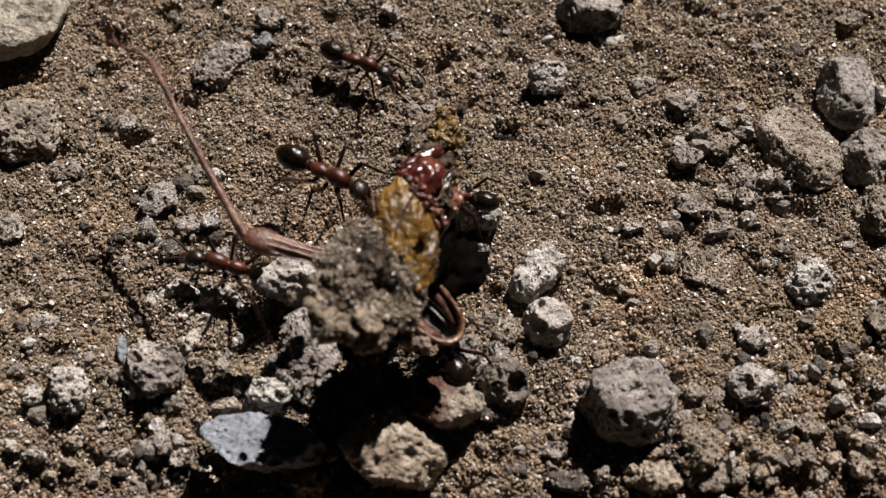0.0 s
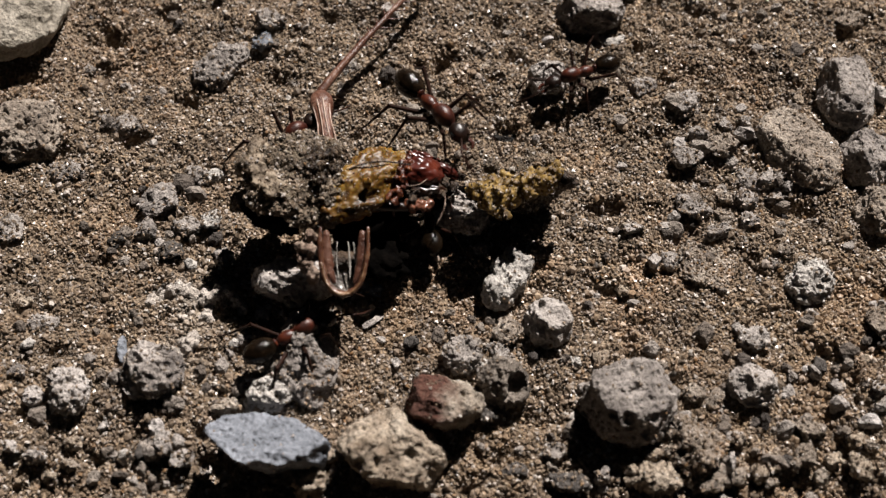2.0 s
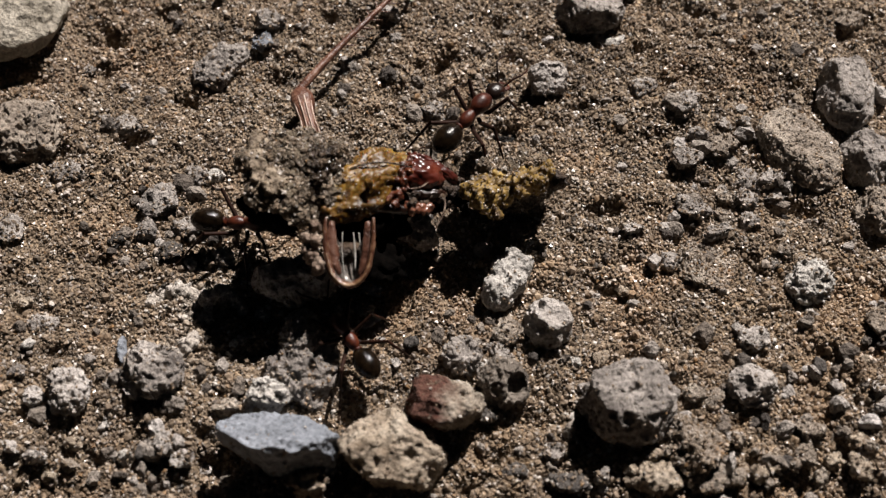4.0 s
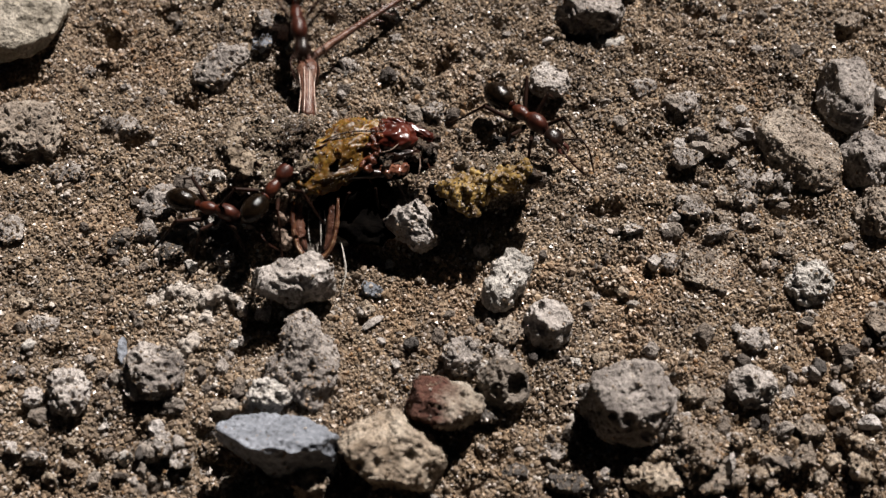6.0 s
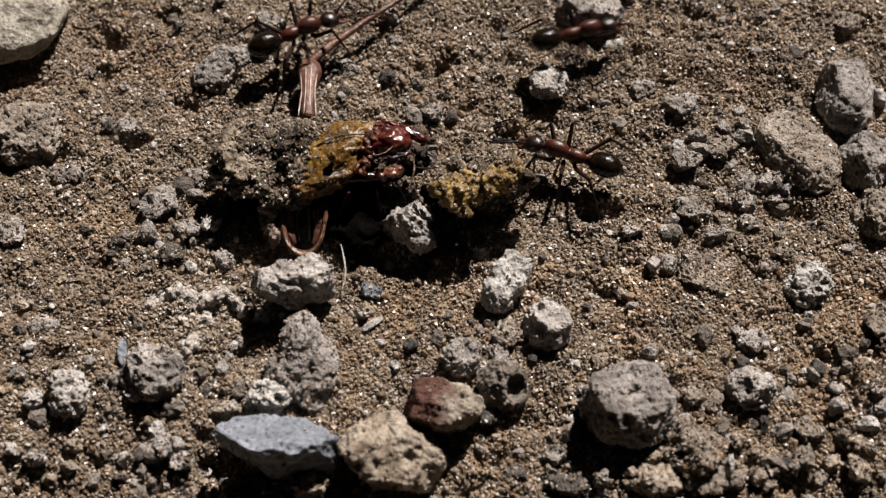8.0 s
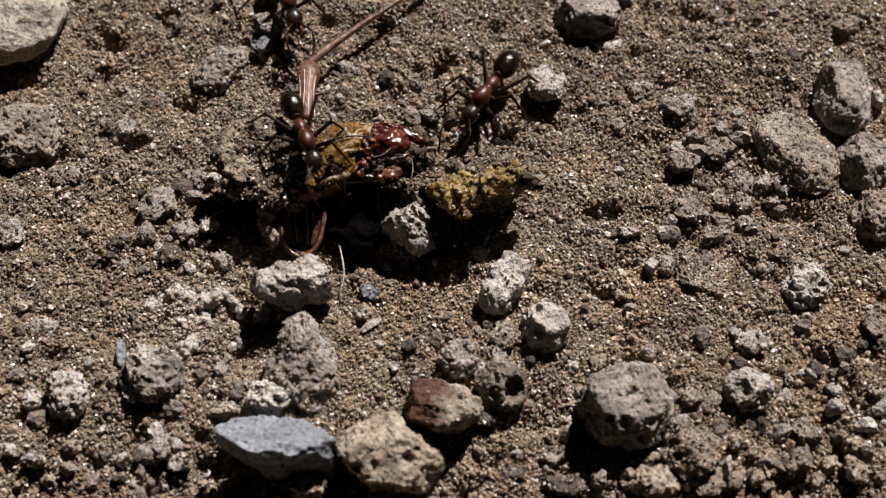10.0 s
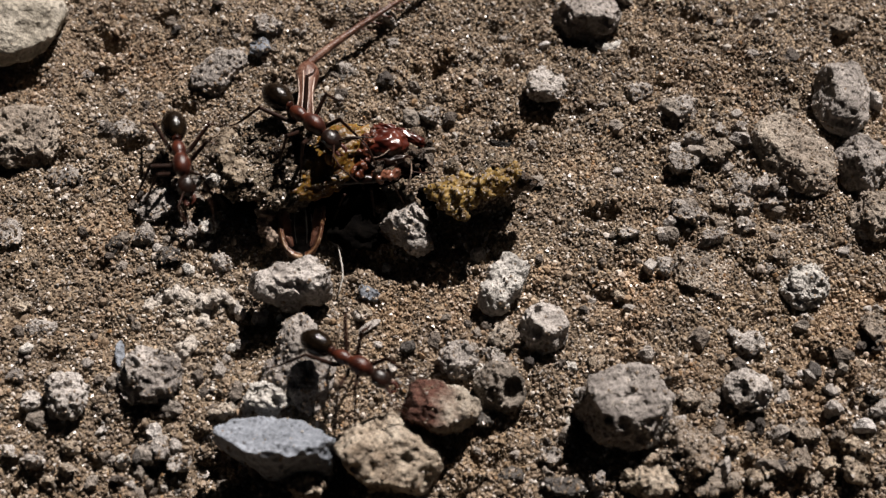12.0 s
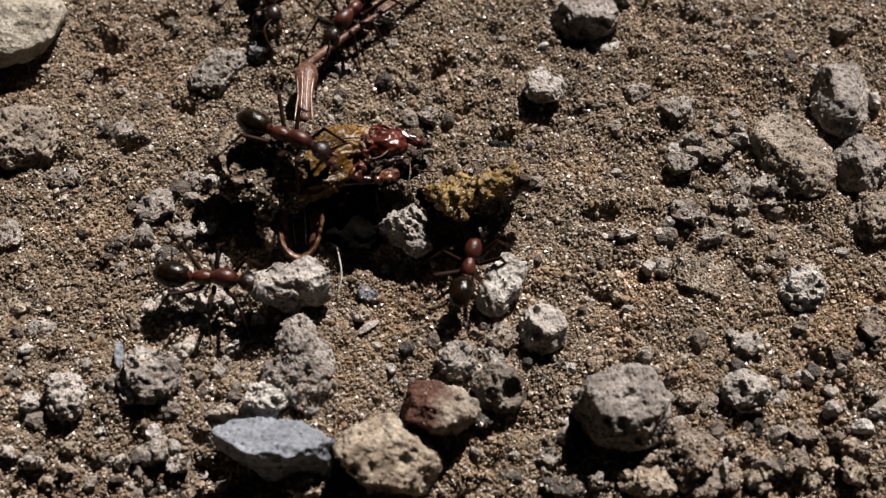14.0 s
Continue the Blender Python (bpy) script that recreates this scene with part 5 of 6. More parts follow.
# ---- sand grains ----
OCTA = (np.array([(1, 0, 0), (-1, 0, 0), (0, 1, 0), (0, -1, 0), (0, 0, 1), (0, 0, -1)], float),
        np.array([(0, 2, 4), (2, 1, 4), (1, 3, 4), (3, 0, 4), (2, 0, 5), (1, 2, 5), (3, 1, 5), (0, 3, 5)]))


# where gravel has gathered: x, y, width
HEAPS = [(-15.9, 1.8, 3.0), (17.3, 5.0, 4.5), (18.8, -12.8, 6.0), (2.1, -7.1, 2.5), (-16.9, -13.1, 4.0), (22.5, -8.8, 3.0), (-11.1, 16.3, 2.0)]


def crag(co, rng, count):
    """Uneven radii for lumpy crumbs, smooth over each crumb."""
    total = np.zeros((count, len(co), 1))
    for wave, size in ((2.0, 0.5), (4.0, 0.35), (8.0, 0.25)):
        way = rng.normal(size=(count, 3, 4)) * wave
        total += size * np.sin(np.einsum("kj,njm->nkm", co, way) + rng.uniform(0, 6.3, (count, 1, 4))).sum(-1, keepdims=True) / 1.6
    return total


def scatter(name, count, low, high, seed, sink, label, mat, uneven=0.0, gather=False, box=(-34, 34, -21, 27)):
    """Loose grains all over the sand, each with its own corners."""
    rng = np.random.default_rng(seed)
    co, tri = OCTA if low < 0.12 else ball(1 if low < 0.25 else 2)
    y = box[2] + (box[3] - box[2]) * rng.random(count * 8)
    x = rng.uniform(-1, 1, count * 8) * (27 + 0.30 * (y + 21))
    likely = 1 - uneven + uneven * np.clip(0.5 + 0.9 * lattice(x, y, 5.0, 7) + 0.5 * lattice(x, y, 1.6, 8) - 0.02 * y, 0, 1)
    if gather:
        likely = 0.25 * likely + sum(0.75 * np.exp(-((x - a) ** 2 + (y - b) ** 2) / r**2) for a, b, r in HEAPS)
    keep = np.flatnonzero(rng.random(count * 8) < likely)[:count]
    count = len(keep)
    x, y = x[keep], y[keep]
    size = low + (high - low) * rng.random(count) ** 2.2
    z = ground_height(x, y)
    shape = rng.uniform(0.6, 1.25, (count, 1, 3)) * (rng.uniform(0.8, 1.15, (count, len(co), 1)) if len(co) < 20 else 1 + 0.3 * crag(co, rng, count))
    q = rng.normal(size=(count, 4))
    q /= np.linalg.norm(q, axis=1)[:, None]
    w, a, b, c = q.T
    turn = np.stack([1 - 2 * (b * b + c * c), 2 * (a * b - c * w), 2 * (a * c + b * w), 2 * (a * b + c * w), 1 - 2 * (a * a + c * c), 2 * (b * c - a * w),
                     2 * (a * c - b * w), 2 * (b * c + a * w), 1 - 2 * (a * a + b * b)], -1).reshape(count, 3, 3)
    pts = np.einsum("nij,nkj->nki", turn, co[None] * shape) * size[:, None, None]
    pts += np.stack([x, y, z + size * sink], -1)[:, None, :]
    faces = (tri[None] + (np.arange(count) * len(co))[:, None, None]).reshape(-1, 3)
    ob = new(name, mesh_from(name, pts.reshape(-1, 3) * MM, faces, mat, smooth=False))
    return tagged(ob, label, "sand", kind="stuff")


scatter("sand_grains", 190000, 0.06, 0.17, 11, 0.5, "fine mixed brown and grey sand grains", GRAIN)
scatter("coarse_grit", 5200, 0.14, 0.27, 12, 0.4, "coarse angular grit in tan and grey", GRAIN, 0.75)
scatter("gravel_crumbs", 420, 0.26, 0.62, 13, 0.25, "small crumbs of pale grey gravel", CRUMB, 0.9, True)


# ---- what moves ----
def spot(x, y, z, turn, roll=0, lean=0):
    """A pose on the ground from millimetres and degrees."""
    return pose(x * MM, y * MM, z * MM, roll, lean, turn)


def step_out(ant, rows, seed):
    """Key the walk of an ant, the swing of its legs with the way it goes, and its feelers."""
    walk(ant, rows)
    rng = random.Random(seed)
    times = [t for t, _ in rows]
    places = np.array([m.translation[:] for _, m in rows]) / MM
    run = np.concatenate([[0], np.cumsum(np.linalg.norm(np.diff(places, axis=0), axis=1))])
    samples, t = [], 0.0
    while t < 14.0:
        samples.append(t)
        idle = np.interp(t + 0.3, times, run) - np.interp(t - 0.3, times, run) < 0.15
        t = round(t + (0.4 if idle else 0.1), 2)
    samples.append(14.0)
    went = np.interp(samples, times, run)
    pace = np.gradient(went, samples)
    legs = [o for o in ant.children if o.name.startswith("leg")]
    feelers = [o for o in ant.children if o.name.startswith("antenna")]
    for k, leg in enumerate(legs):
        x, y, turn, _ = HIPS[k // 2]
        s = 1 if k % 2 == 0 else -1
        beat = math.pi * ((k // 2 + k) % 2)
        rows_of_leg = []
        for t, d, v in zip(samples, went, pace):
            wide = 17 * min(1, v / 5)
            swing = wide * math.sin(d * 1.5 + beat) + rng.uniform(-3, 3)
            lift = -0.6 * max(0.0, wide * math.cos(d * 1.5 + beat))
            rows_of_leg.append((t, pose(x * MM, y * s * MM, 1.55 * MM, 0, lift, (turn - swing) * s)))
        walk(leg, rows_of_leg)
    for k, feeler in enumerate(feelers):
        s = 1 if k == 0 else -1
        rows_of_feeler = [(t, pose(2.25 * MM, 0.18 * s * MM, 1.92 * MM, 0, rng.uniform(-12, 14), rng.uniform(-14, 14))) for t in samples[::3]]
        walk(feeler, rows_of_feeler + [(14.0, pose(2.25 * MM, 0.18 * s * MM, 1.92 * MM))] if rows_of_feeler[-1][0] < 13.99 else rows_of_feeler)


def motions():
    ant_1_rows = [
        (0.00, spot(-5.16, 12.35, 0.03, -27)), (0.30, spot(-2.62, 13.67, 0.07, -66)), (0.60, spot(-0.33, 14.34, -1.01, -60)),
        (0.90, spot(1.64, 13.60, -0.21, -83)), (1.20, spot(4.08, 12.63, -0.42, -125)), (1.50, spot(6.94, 11.13, -0.30, -184)),
        (1.80, spot(7.26, 11.15, -0.36, -151)), (2.10, spot(8.73, 12.19, -0.20, -160)), (2.40, spot(7.57, 13.61, -0.00, -138)),
        (2.70, spot(3.99, 17.93, -0.39, -142)), (3.00, spot(0.40, 21.04, -0.07, -191)), (5.30, spot(0.22, 23.79, 0.21, -214)),
        (14.00, spot(0.11, 24.22, 0.30, -214)),
    ]
    ant_2_rows = [
        (0.00, spot(-6.59, 2.71, 1.70, -30)), (0.30, spot(-5.94, 6.13, 1.70, -36)), (0.60, spot(-4.58, 6.92, 1.70, -61)),
        (0.90, spot(-4.24, 7.12, 1.70, -46)), (1.20, spot(-3.70, 7.20, 1.70, -78)), (1.50, spot(-1.61, 7.31, 1.70, -112)),
        (1.80, spot(-0.32, 5.59, 2.70, -85)), (2.10, spot(-0.62, 7.01, 2.70, -36)), (2.40, spot(-1.20, 5.92, 2.70, -20)),
        (2.70, spot(-1.19, 5.63, 2.70, -15)), (3.00, spot(0.13, 4.03, 3.20, 27)), (3.20, spot(0.92, 4.63, 2.20, 46)),
        (4.20, spot(1.90, 7.93, 0.90, 50)), (4.57, spot(2.37, 8.43, 0.16, -4)), (4.93, spot(2.85, 8.93, -0.57, -58)),
        (5.30, spot(3.32, 9.43, -1.31, -112)), (5.60, spot(4.55, 9.73, -1.56, -92)), (5.90, spot(5.22, 8.88, -0.79, -44)),
        (6.20, spot(4.94, 8.13, -0.66, -45)), (6.30, spot(5.51, 8.06, -0.67, -47)), (6.40, spot(8.05, 6.63, -0.15, -29)),
        (6.50, spot(10.75, 5.00, -0.13, -37)), (6.80, spot(10.74, 5.12, -0.17, -50)), (6.90, spot(11.07, 6.34, -0.50, -28)),
        (7.00, spot(12.52, 6.82, -0.30, 0)), (7.10, spot(16.22, 8.98, 0.20, 23)), (7.20, spot(22.49, 11.99, 0.38, 19)),
        (7.30, spot(28.28, 13.02, 0.19, 21)), (7.60, spot(35.44, 15.32, -0.03, 12)), (14.00, spot(36.41, 16.52, 0.00, 13)),
    ]
    ant_3_rows = [
        (0.00, spot(32.08, 3.25, -0.06, 180)), (6.20, spot(31.59, 3.56, -0.33, 180)), (6.30, spot(26.73, 3.62, -0.25, 183)),
        (6.40, spot(20.90, 4.18, -0.31, 184)), (6.50, spot(15.81, 4.97, -0.34, 177)), (6.80, spot(14.29, 1.46, -0.64, 214)),
        (6.90, spot(11.78, 0.12, -0.02, 167)), (7.00, spot(10.14, 0.54, -0.10, 149)), (7.10, spot(8.63, 2.50, -0.47, 141)),
        (7.20, spot(7.38, 1.46, -0.14, 152)), (7.40, spot(7.47, 2.32, -0.15, 139)), (7.70, spot(8.39, 4.55, -0.11, 142)),
        (8.00, spot(7.47, 5.68, -0.19, 160)), (8.20, spot(7.10, 5.22, -0.06, 147)), (8.90, spot(8.68, 4.74, -0.09, 180)),
        (9.60, spot(5.29, 9.42, -0.81, 205)), (10.30, spot(2.17, 10.90, -0.40, 253)), (10.60, spot(2.62, 11.05, -0.69, 240)),
        (10.90, spot(1.44, 11.37, -1.02, 255)), (11.20, spot(-1.99, 10.37, -0.04, 205)), (11.35, spot(-4.19, 9.37, 1.70, 222)),
        (11.50, spot(-5.59, 9.28, 1.70, 286)), (11.80, spot(-7.51, 6.83, 2.70, 306)), (12.10, spot(-8.00, 5.99, 3.20, 320)),
        (12.40, spot(-9.54, 6.36, 2.70, 303)), (12.70, spot(-9.30, 7.42, 2.70, 284)), (13.00, spot(-10.31, 7.20, 2.70, 292)),
        (13.30, spot(-10.09, 7.59, 2.70, 302)), (13.60, spot(-10.47, 7.12, 2.70, 281)), (14.00, spot(-8.55, 4.78, 3.20, 334)),
    ]
    ant_4_rows = [
        (0.00, spot(-12.14, -2.28, 0.07, 165)), (0.20, spot(-13.52, -1.04, 0.07, 162)), (0.40, spot(-14.18, -0.63, -0.28, 123)),
        (0.50, spot(-15.08, -2.00, -0.13, 104)), (0.60, spot(-15.41, -1.15, -0.12, 91)), (0.90, spot(-14.36, 1.72, -0.06, 85)),
        (1.20, spot(-14.18, 2.80, -0.34, 63)), (1.50, spot(-13.84, 2.99, -0.24, 59)), (1.80, spot(-10.56, 5.46, 0.23, 40)),
        (2.10, spot(-9.25, 6.72, -0.17, 40)), (2.25, spot(-10.86, 5.27, -0.11, -8)), (2.40, spot(-12.46, 3.83, -0.05, -55)),
        (2.70, spot(-10.00, -3.13, 1.20, 8)), (3.00, spot(-9.14, -4.61, -0.21, -9)), (3.20, spot(-10.24, -2.95, -0.50, -10)),
        (4.20, spot(-11.37, 0.63, 0.22, -6)), (5.30, spot(-10.81, 0.32, 1.20, -20)), (5.60, spot(-11.53, -0.16, 1.20, -22)),
        (5.90, spot(-12.59, 1.33, 0.19, -19)), (6.20, spot(-13.78, 1.82, -0.07, -21)), (6.50, spot(-13.09, 3.46, 0.05, 33)),
        (6.80, spot(-11.66, 3.19, 1.20, 68)), (7.10, spot(-7.47, 7.52, 2.70, 19)), (7.40, spot(-5.50, 9.30, 1.70, 23)),
        (7.70, spot(-3.67, 12.94, 0.05, 27)), (8.00, spot(8.60, 14.81, 0.05, 16)), (8.20, spot(10.64, 18.85, -0.10, 14)),
        (8.60, spot(17.21, 24.02, -0.06, 27)), (14.00, spot(17.93, 25.22, 0.05, 27)),
    ]
    ant_5_rows = [
        (0.00, spot(-15.94, 27.29, 0.44, -47)), (5.70, spot(-15.69, 26.61, 0.48, -54)), (5.90, spot(-10.44, 20.83, 0.28, -68)),
        (6.00, spot(-9.14, 15.27, 0.20, -80)), (6.10, spot(-9.27, 12.04, 0.70, -12)), (6.20, spot(-9.39, 8.81, 1.20, 56)),
        (6.50, spot(-9.38, 9.44, 1.20, 63)), (6.80, spot(-9.23, 9.81, 1.20, 66)), (7.10, spot(-10.06, 11.70, 1.20, 28)),
        (7.40, spot(-10.66, 11.55, 1.20, 33)), (7.70, spot(-10.59, 13.92, -0.07, -2)), (8.00, spot(-9.00, 14.53, 0.36, 26)),
        (8.20, spot(-7.96, 15.23, 0.18, 34)), (9.20, spot(-7.34, 18.74, 0.17, 68)), (9.50, spot(-8.59, 18.52, 0.18, -4)),
        (9.80, spot(-9.85, 18.31, 0.19, -77)), (10.30, spot(-10.01, 15.84, -0.02, -62)), (10.60, spot(-10.10, 13.22, -0.20, -96)),
        (10.90, spot(-11.40, 13.17, 0.02, -104)), (11.20, spot(-12.33, 10.35, -0.08, -92)), (11.50, spot(-14.08, 8.33, 0.01, -90)),
        (11.80, spot(-14.59, 7.88, 0.06, -61)), (12.10, spot(-15.69, 4.40, -0.10, -80)), (12.25, spot(-14.99, 3.14, -0.14, -43)),
        (12.40, spot(-14.73, 0.38, -0.19, -2)), (12.70, spot(-12.50, -1.49, -0.08, 16)), (13.00, spot(-12.24, -3.43, -0.29, -7)),
        (13.30, spot(-12.65, -2.40, 0.04, -13)), (13.60, spot(-13.18, -2.02, -0.14, -35)), (14.00, spot(-12.76, -2.76, 0.13, -6)),
    ]
    ant_6_rows = [
        (0.00, spot(0.03, -6.58, -0.33, 109)), (0.15, spot(-0.99, -6.62, -0.42, 156)), (0.30, spot(-2.00, -6.67, -0.51, 203)),
        (0.60, spot(-2.94, -6.72, -0.40, 186)), (1.20, spot(-5.13, -6.28, -0.22, 165)), (1.50, spot(-5.59, -6.53, -0.22, 167)),
        (1.65, spot(-6.59, -6.46, -0.19, 104)), (1.80, spot(-7.58, -6.40, -0.16, 41)), (2.10, spot(-8.22, -6.36, -0.22, 29)),
        (2.40, spot(-7.60, -7.24, 0.05, 42)), (2.55, spot(-7.00, -7.42, 0.06, 96)), (2.70, spot(-6.40, -7.61, 0.08, 149)),
        (3.00, spot(-7.51, -8.26, -0.13, 147)), (3.20, spot(-6.61, -6.89, 0.03, 157)), (4.20, spot(-5.30, -6.05, -0.20, 118)),
        (5.30, spot(-5.04, -0.18, -0.59, 115)), (5.60, spot(-5.58, 0.73, -0.82, 110)), (5.90, spot(-9.16, 2.01, 1.70, 67)),
        (6.20, spot(-9.68, 3.26, 1.70, 37)), (6.50, spot(-11.19, 4.38, -0.17, 13)), (7.10, spot(-10.88, 4.84, -0.13, 7)),
        (8.20, spot(-10.69, 4.94, -0.14, 9)), (8.70, spot(-9.05, 5.37, 1.20, 13)), (9.20, spot(-9.12, 3.89, 2.70, 59)),
        (9.57, spot(-8.59, 4.44, 2.87, 1)), (9.93, spot(-8.05, 4.98, 3.03, -56)), (10.30, spot(-7.51, 5.53, 3.20, -113)),
        (10.60, spot(-8.85, 3.83, 3.20, -111)), (10.90, spot(-9.17, 4.66, 2.70, -106)), (11.20, spot(-10.15, 4.56, 2.20, -114)),
        (11.35, spot(-12.02, 2.09, 1.20, -95)), (11.50, spot(-12.25, 0.31, 0.06, -98)), (11.80, spot(-9.93, -5.71, 0.90, -60)),
        (12.00, spot(-4.79, -8.46, 1.30, -31)), (12.10, spot(-4.44, -8.45, 1.20, -28)), (12.25, spot(-2.85, -7.68, 0.50, 11)),
        (12.40, spot(-0.62, -5.03, -0.42, 48)), (12.70, spot(-0.28, -3.93, -0.31, 51)), (13.00, spot(0.42, -2.38, -0.39, 70)),
        (13.30, spot(0.72, -1.58, -0.23, 60)), (13.60, spot(-0.21, -1.05, -0.17, 35)), (14.00, spot(1.85, -1.2, -0.36, 76)),
    ]
    ant_7_rows = [
        (0.00, spot(0.61, 1.72, 1.70, 164)), (0.30, spot(0.76, 1.27, 1.70, 147)), (0.60, spot(-0.61, 1.05, 1.20, 108)),
        (0.90, spot(-0.39, 1.06, 1.20, 90)), (1.20, spot(-0.13, 1.60, 1.70, 92)), (1.50, spot(-0.13, 1.53, -0.37, 106)),
        (2.10, spot(-0.95, 1.39, -0.12, 97)), (3.20, spot(-1.12, 1.64, -0.18, 97)), (4.20, spot(-2.12, 3.16, -0.10, 56)),
        (5.30, spot(-3.18, 3.54, 0.70, 29)), (5.90, spot(-4.27, 3.97, 0.60, 17)), (6.20, spot(-4.36, 4.09, 0.60, 15)),
        (8.20, spot(-4.26, 4.13, 0.60, 14)), (10.30, spot(-4.15, 4.12, 0.60, 12)), (11.00, spot(-4.32, 4.11, 0.60, 11)),
        (14.00, spot(-4.06, 4.34, 0.60, 12)),
    ]
    ant_8_rows = [
        (0.00, spot(9.58, 24.00, 0.13, -19)), (0.90, spot(10.09, 23.25, 0.16, -25)), (1.00, spot(13.08, 20.79, 0.16, -22)),
        (1.10, spot(16.98, 17.77, 0.35, -20)), (1.20, spot(20.75, 14.81, 0.76, -19)), (1.30, spot(26.02, 13.86, 0.05, -21)),
        (1.50, spot(34.46, 11.34, 0.23, -13)), (14.00, spot(35.75, 11.92, 0.12, -13)),
    ]
    ant_9_rows = [
        (0.00, spot(-5.78, 24.72, 0.19, -100)), (12.40, spot(-5.60, 24.81, 0.16, -100)), (12.70, spot(-8.90, 18.54, 0.22, -78)),
        (13.00, spot(-7.60, 18.09, 0.08, -64)), (13.30, spot(-7.18, 17.76, -0.04, -111)), (13.60, spot(-6.21, 16.83, -0.08, -116)),
        (14.00, spot(-5.67, 16.70, -0.22, -122)),
    ]
    ant_10_rows = [
        (0.00, spot(-13.37, 25.87, 0.32, -76)), (13.00, spot(-13.20, 25.96, 0.32, -76)), (13.30, spot(-12.83, 18.74, 0.22, -74)),
        (13.60, spot(-12.96, 16.81, 0.53, -74)), (14.00, spot(-11.12, 18.35, 0.18, -73)),
    ]
    for ant, rows, seed in zip(ANTS, (ant_1_rows, ant_2_rows, ant_3_rows, ant_4_rows, ant_5_rows, ant_6_rows, ant_7_rows, ant_8_rows, ant_9_rows, ant_10_rows), range(10)):
        step_out(ant, rows, seed)
    walk(CARCASS, [
        (0, spot(-2.06, -3.8, 5.86, 58, 14, 0)), (0.1, spot(-2.35, -3.35, 5.6, 56, 13, 0)),
        (0.2, spot(-2.69, -2.75, 5.25, 54, 12, 0)), (0.3, spot(-3.08, -2.25, 4.94, 48, 10, 2)),
        (0.6, spot(-3.65, -1.73, 4.22, 30, 8, 4)), (0.9, spot(-3.54, -0.80, 3.38, 22, 6, 8)),
        (1.2, spot(-3.64, -1.35, 2.94, 18, 4, 12)), (1.5, spot(-3.48, -0.74, 2.50, 12, 2, 14)),
        (1.8, spot(-4.50, 0.95, 1.80, 2, 0, 13)), (2.1, spot(-4.80, 1.43, 1.55, 0, 0, 12)),
        (2.4, spot(-4.59, 0.86, 1.50, 0, 0, 11)), (2.7, spot(-4.59, 0.60, 1.50, 0, 0, 11)),
        (3, spot(-4.94, 0.65, 1.55, 0, 0, 11)), (3.2, spot(-4.86, 0.60, 1.70, 0, 0, 12)),
        (4.3, spot(-4.99, 0.71, 3.20, 0, 0, 18)), (5.3, spot(-5.29, 0.82, 4.30, 0, 0, 20)),
        (5.5, spot(-5.35, 1.26, 3.80, 0, 0, 18)), (5.7, spot(-5.40, 2.68, 2.10, 0, 0, 10)),
        (5.9, spot(-5.68, 4.14, 0.65, 0, 0, 3)), (6.2, spot(-5.89, 4.24, 0.35, 0, 0, 0)),
        (6.5, spot(-6.04, 4.21, 0.25, 0, 0, 0)), (14, spot(-6.04, 4.21, 0.25, 0, 0, 0)),
    ])
    walk(DEBRIS_LUMP, [
        (0, spot(0.10, 3.19, 1.95, 62)), (0.3, spot(1.15, 3.61, 1.68, 45)),
        (0.6, spot(2.77, 3.92, 1.30, 25)), (0.9, spot(3.04, 4.30, 1.03, 20)),
        (1.2, spot(3.87, 3.06, 0.75, 10)), (1.5, spot(4.69, 2.16, 0.62, 2)),
        (1.8, spot(4.55, 1.54, 0.40, 0)), (2.1, spot(4.24, 1.80, 0.30, 0)),
        (2.4, spot(4.07, 1.50, 0.30, 0)), (2.7, spot(4.36, 1.57, 0.20, 0)),
        (3, spot(3.92, 1.50, 0.20, 0)), (3.2, spot(3.96, 1.81, 0.20, 0)),
        (4.3, spot(3.87, 1.89, 0.10, 0)), (5.3, spot(3.65, 2.05, 0.00, 0)),
        (5.6, spot(2.85, 2.27, -0.10, 0)), (5.9, spot(2.72, 2.24, -0.20, 0)),
        (6.2, spot(2.34, 2.52, -0.30, 0)), (6.5, spot(2.21, 2.42, -0.30, 0)),
        (14, spot(2.21, 2.42, -0.30, 0)),
    ])
    walk(HUSK_THING, [
        (0, spot(-0.40, -7.65, 4.26, 50)), (0.3, spot(-1.24, -7.05, 4.24, 45)),
        (0.6, spot(-2.18, -6.29, 4.22, 32)), (0.9, spot(-2.45, -5.62, 3.78, 25)),
        (1.2, spot(-2.98, -5.31, 3.44, 20)), (1.5, spot(-3.44, -4.94, 3.10, 14)),
        (1.8, spot(-5.25, -3.66, 2.85, 2)), (2.1, spot(-5.67, -3.61, 2.82, 0)),
        (2.4, spot(-5.20, -3.94, 2.80, 0)), (2.7, spot(-5.26, -4.00, 2.80, 0)),
        (3, spot(-5.35, -4.10, 2.80, 0)), (3.2, spot(-5.48, -3.81, 2.90, 0)),
        (4.3, spot(-5.22, -3.54, 4.20, 0)), (5.3, spot(-5.10, -3.43, 5.50, 0)),
        (5.5, spot(-5.77, -2.95, 4.80, 0)), (5.7, spot(-6.66, -1.45, 2.40, 0)),
        (5.9, spot(-7.30, -0.21, 0.50, 0)), (6.2, spot(-8.15, 0.34, 0.10, 0)),
        (6.5, spot(-8.31, 0.69, 0.00, 0)), (14, spot(-8.31, 0.69, 0.00, 0)),
    ])
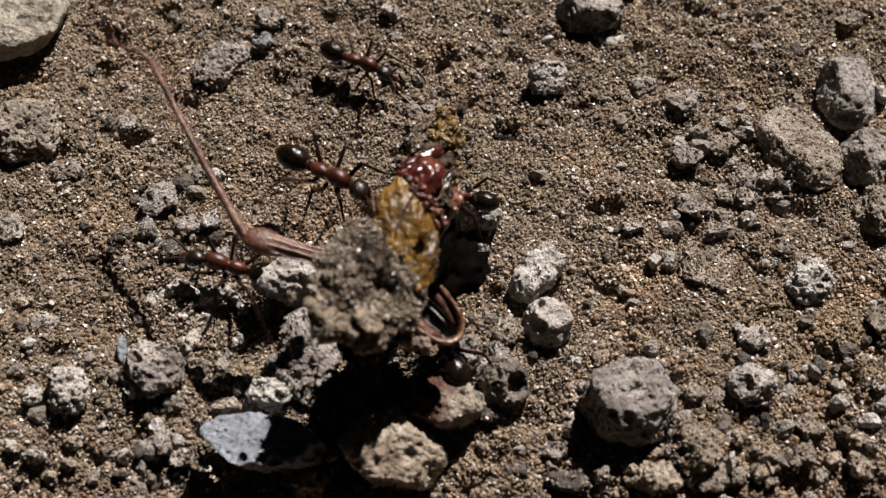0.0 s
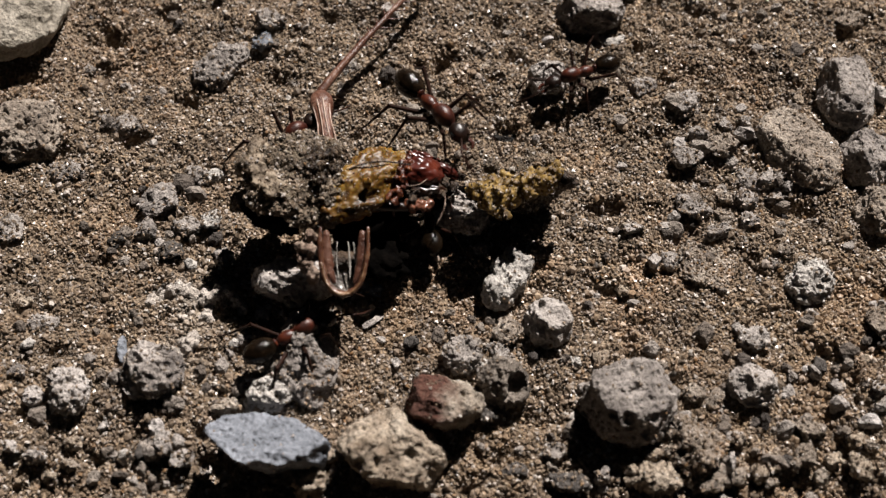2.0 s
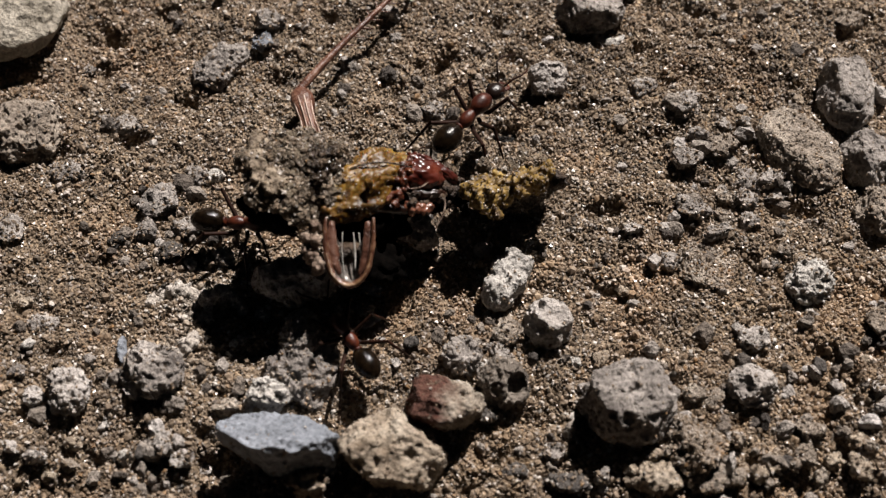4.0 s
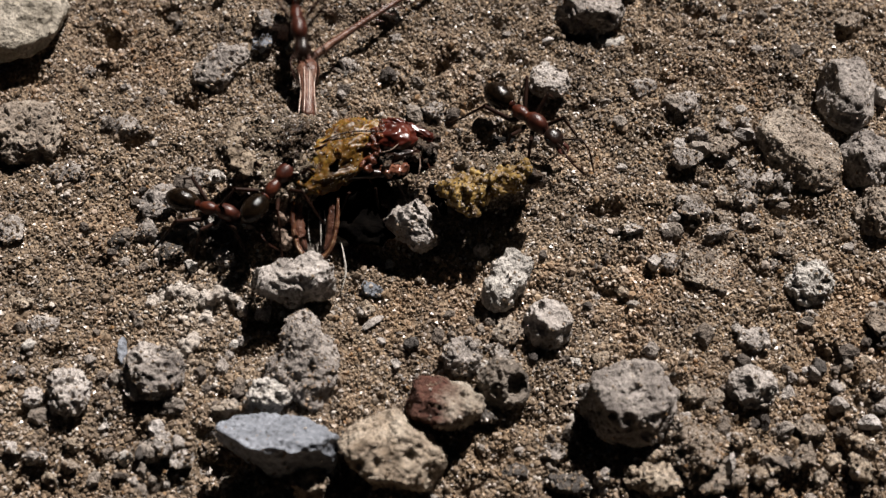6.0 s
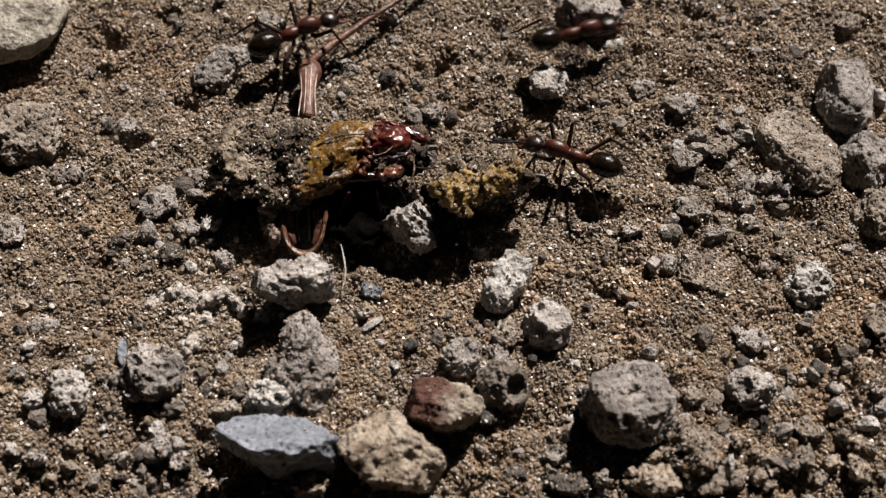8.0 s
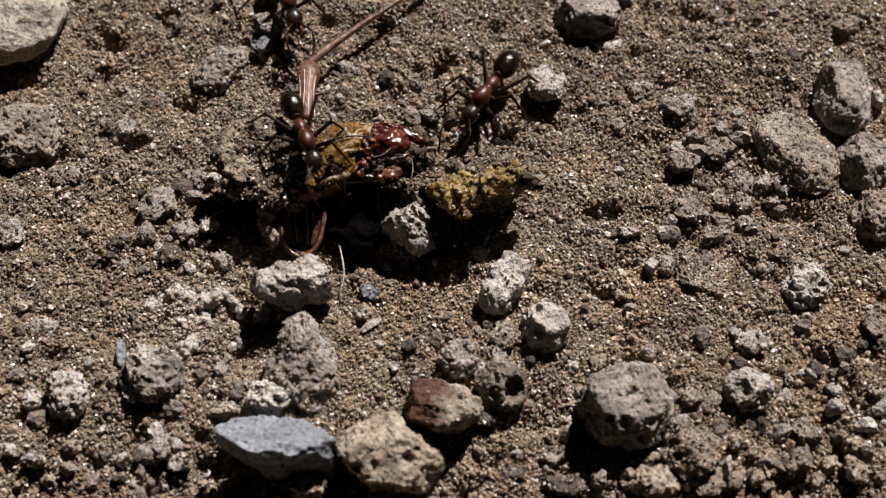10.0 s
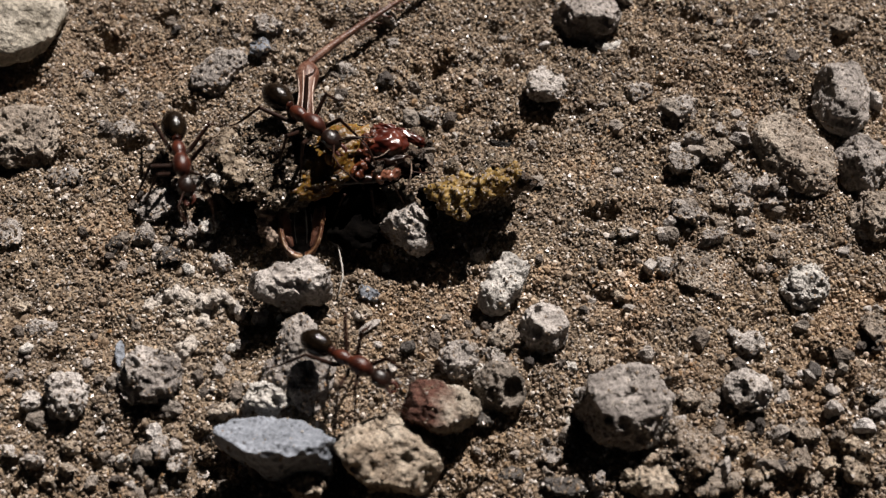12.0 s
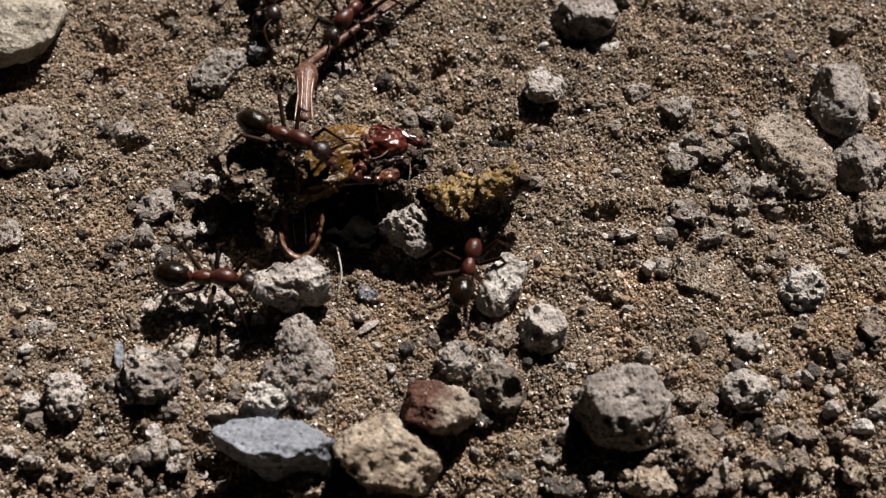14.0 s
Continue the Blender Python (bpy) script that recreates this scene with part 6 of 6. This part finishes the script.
    walk(HIND_LEG, [
        (0, pose(-10.43 * MM, -3.33 * MM, 7.00 * MM, 0, -10.9, 119.7)), (0.15, pose(-10.96 * MM, -1.80 * MM, 6.75 * MM, 0, -11.7, 113.4)),
        (0.3, pose(-11.61 * MM, 0.39 * MM, 6.20 * MM, 0, -13.1, 106.8)), (0.6, pose(-12.08 * MM, 3.86 * MM, 4.80 * MM, 0, -9.7, 88.5)),
        (0.9, pose(-11.24 * MM, 5.06 * MM, 4.00 * MM, 0, -8.7, 83.6)), (1.2, pose(-10.66 * MM, 5.56 * MM, 3.60 * MM, 0, -7.4, 80.2)),
        (1.5, pose(-9.41 * MM, 7.85 * MM, 3.00 * MM, 0, -5.6, 71.5)), (1.8, pose(-7.62 * MM, 9.38 * MM, 2.20 * MM, 0, -2.5, 54.5)),
        (2.1, pose(-7.52 * MM, 9.87 * MM, 2.00 * MM, 0, -1.3, 55.1)), (2.4, pose(-8.27 * MM, 9.75 * MM, 2.00 * MM, 0, -1.3, 58.8)),
        (2.7, pose(-8.74 * MM, 9.42 * MM, 2.00 * MM, 0, -1.3, 59.5)), (3, pose(-9.07 * MM, 9.11 * MM, 1.90 * MM, 0, -1.3, 64.1)),
        (3.2, pose(-9.02 * MM, 9.41 * MM, 1.90 * MM, 0, -0.6, 57.5)), (4.3, pose(-8.74 * MM, 10.36 * MM, 1.80 * MM, 0, -0.0, 52.0)),
        (5.3, pose(-8.45 * MM, 11.36 * MM, 1.70 * MM, 0, 0.7, 46.5)), (5.6, pose(-8.27 * MM, 11.75 * MM, 1.60 * MM, 0, 0.7, 45.1)),
        (5.9, pose(-8.43 * MM, 12.73 * MM, 1.50 * MM, 0, 1.5, 41.2)), (6.5, pose(-8.26 * MM, 12.86 * MM, 1.50 * MM, 0, 2.3, 43.0)),
        (14, pose(-8.26 * MM, 12.86 * MM, 1.50 * MM, 0, 2.3, 43.0)),
    ])
    walk(THIGH, [
        (0, pose(0, 0, 0, 0, 6.8, 228.5)), (0.15, pose(0, 0, 0, 0, 6.7, 231.8)),
        (0.3, pose(0, 0, 0, 0, 2.5, 230.5)), (0.6, pose(0, 0, 0, 0, -5.7, 226.7)),
        (0.9, pose(0, 0, 0, 0, -10.7, 225.4)), (1.2, pose(0, 0, 0, 0, -9.4, 226.6)),
        (1.5, pose(0, 0, 0, 0, -12.1, 228.1)), (1.8, pose(0, 0, 0, 0, -13.4, 226.9)),
        (2.1, pose(0, 0, 0, 0, -12.0, 225.7)), (2.4, pose(0, 0, 0, 0, -12.2, 226.3)),
        (2.7, pose(0, 0, 0, 0, -12.2, 226.6)), (3, pose(0, 0, 0, 0, -10.7, 224.8)),
        (3.2, pose(0, 0, 0, 0, -10.6, 232.5)), (4.3, pose(0, 0, 0, 0, -9.5, 232.4)),
        (5.3, pose(0, 0, 0, 0, -8.8, 232.1)), (5.6, pose(0, 0, 0, 0, -8.7, 230.2)),
        (5.9, pose(0, 0, 0, 0, -6.6, 232.1)), (6.5, pose(0, 0, 0, 0, -4.8, 228.0)),
        (14, pose(0, 0, 0, 0, -4.8, 228.0)),
    ])
    walk(BLUE_STONE, [
        (0, pose(-9.7 * MM, -12.5 * MM, 0.9 * MM, 20, 0, -4)), (1.5, pose(-9.5 * MM, -12.5 * MM, 0.9 * MM, 18, 1, -4)),
        (2.4, pose(-9.3 * MM, -12.45 * MM, 0.9 * MM, 14, 2, -4)), (2.9, pose(-8.9 * MM, -12.4 * MM, 0.9 * MM, 2, 3, -2)),
        (14, pose(-8.9 * MM, -12.4 * MM, 0.9 * MM, 2, 3, -2)),
    ])
    walk(TOP_STONE, [
        (0, pose(6.6 * MM, 12.2 * MM, 0.5 * MM, 48, 0, 20)), (5.2, pose(6.6 * MM, 12.2 * MM, 0.5 * MM, 48, 0, 20)),
        (5.8, pose(6.7 * MM, 11.95 * MM, 0.5 * MM, 0, 0, 0)), (14, pose(6.7 * MM, 11.95 * MM, 0.5 * MM, 0, 0, 0)),
    ])
    walk(PALE_STONE, [
        (0, pose(5.45 * MM, -1.95 * MM, 0.3 * MM, 0, 0, -12)), (0.1, pose(5.35 * MM, -1.98 * MM, 0.3 * MM, 0, 0, -11)),
        (0.2, pose(4.55 * MM, -2.15 * MM, 0.3 * MM, 0, 0, -5)), (0.3, pose(3.8 * MM, -2.3 * MM, 0.3 * MM, 0, 0, 0)),
        (0.6, pose(3.7 * MM, -2.3 * MM, 0.3 * MM, 0, 0, 0)), (14, pose(3.7 * MM, -2.3 * MM, 0.3 * MM, 0, 0, 0)),
    ])
    walk(JAGGED_STONE, [
        (0, pose(1.60 * MM, 1.99 * MM, 1.15 * MM, 0, 0, 20)), (1.2, pose(1.60 * MM, 1.99 * MM, 1.15 * MM, 0, 0, 20)),
        (2, pose(0.80 * MM, 1.79 * MM, 1.15 * MM, 0, 0, 10)), (3.2, pose(-0.40 * MM, 1.49 * MM, 1.15 * MM, 0, 0, -10)),
        (4.2, pose(-1.89 * MM, 1.15 * MM, 1.15 * MM, 0, 0, -20)), (14, pose(-1.89 * MM, 1.15 * MM, 1.15 * MM, 0, 0, -20)),
    ])


motions()
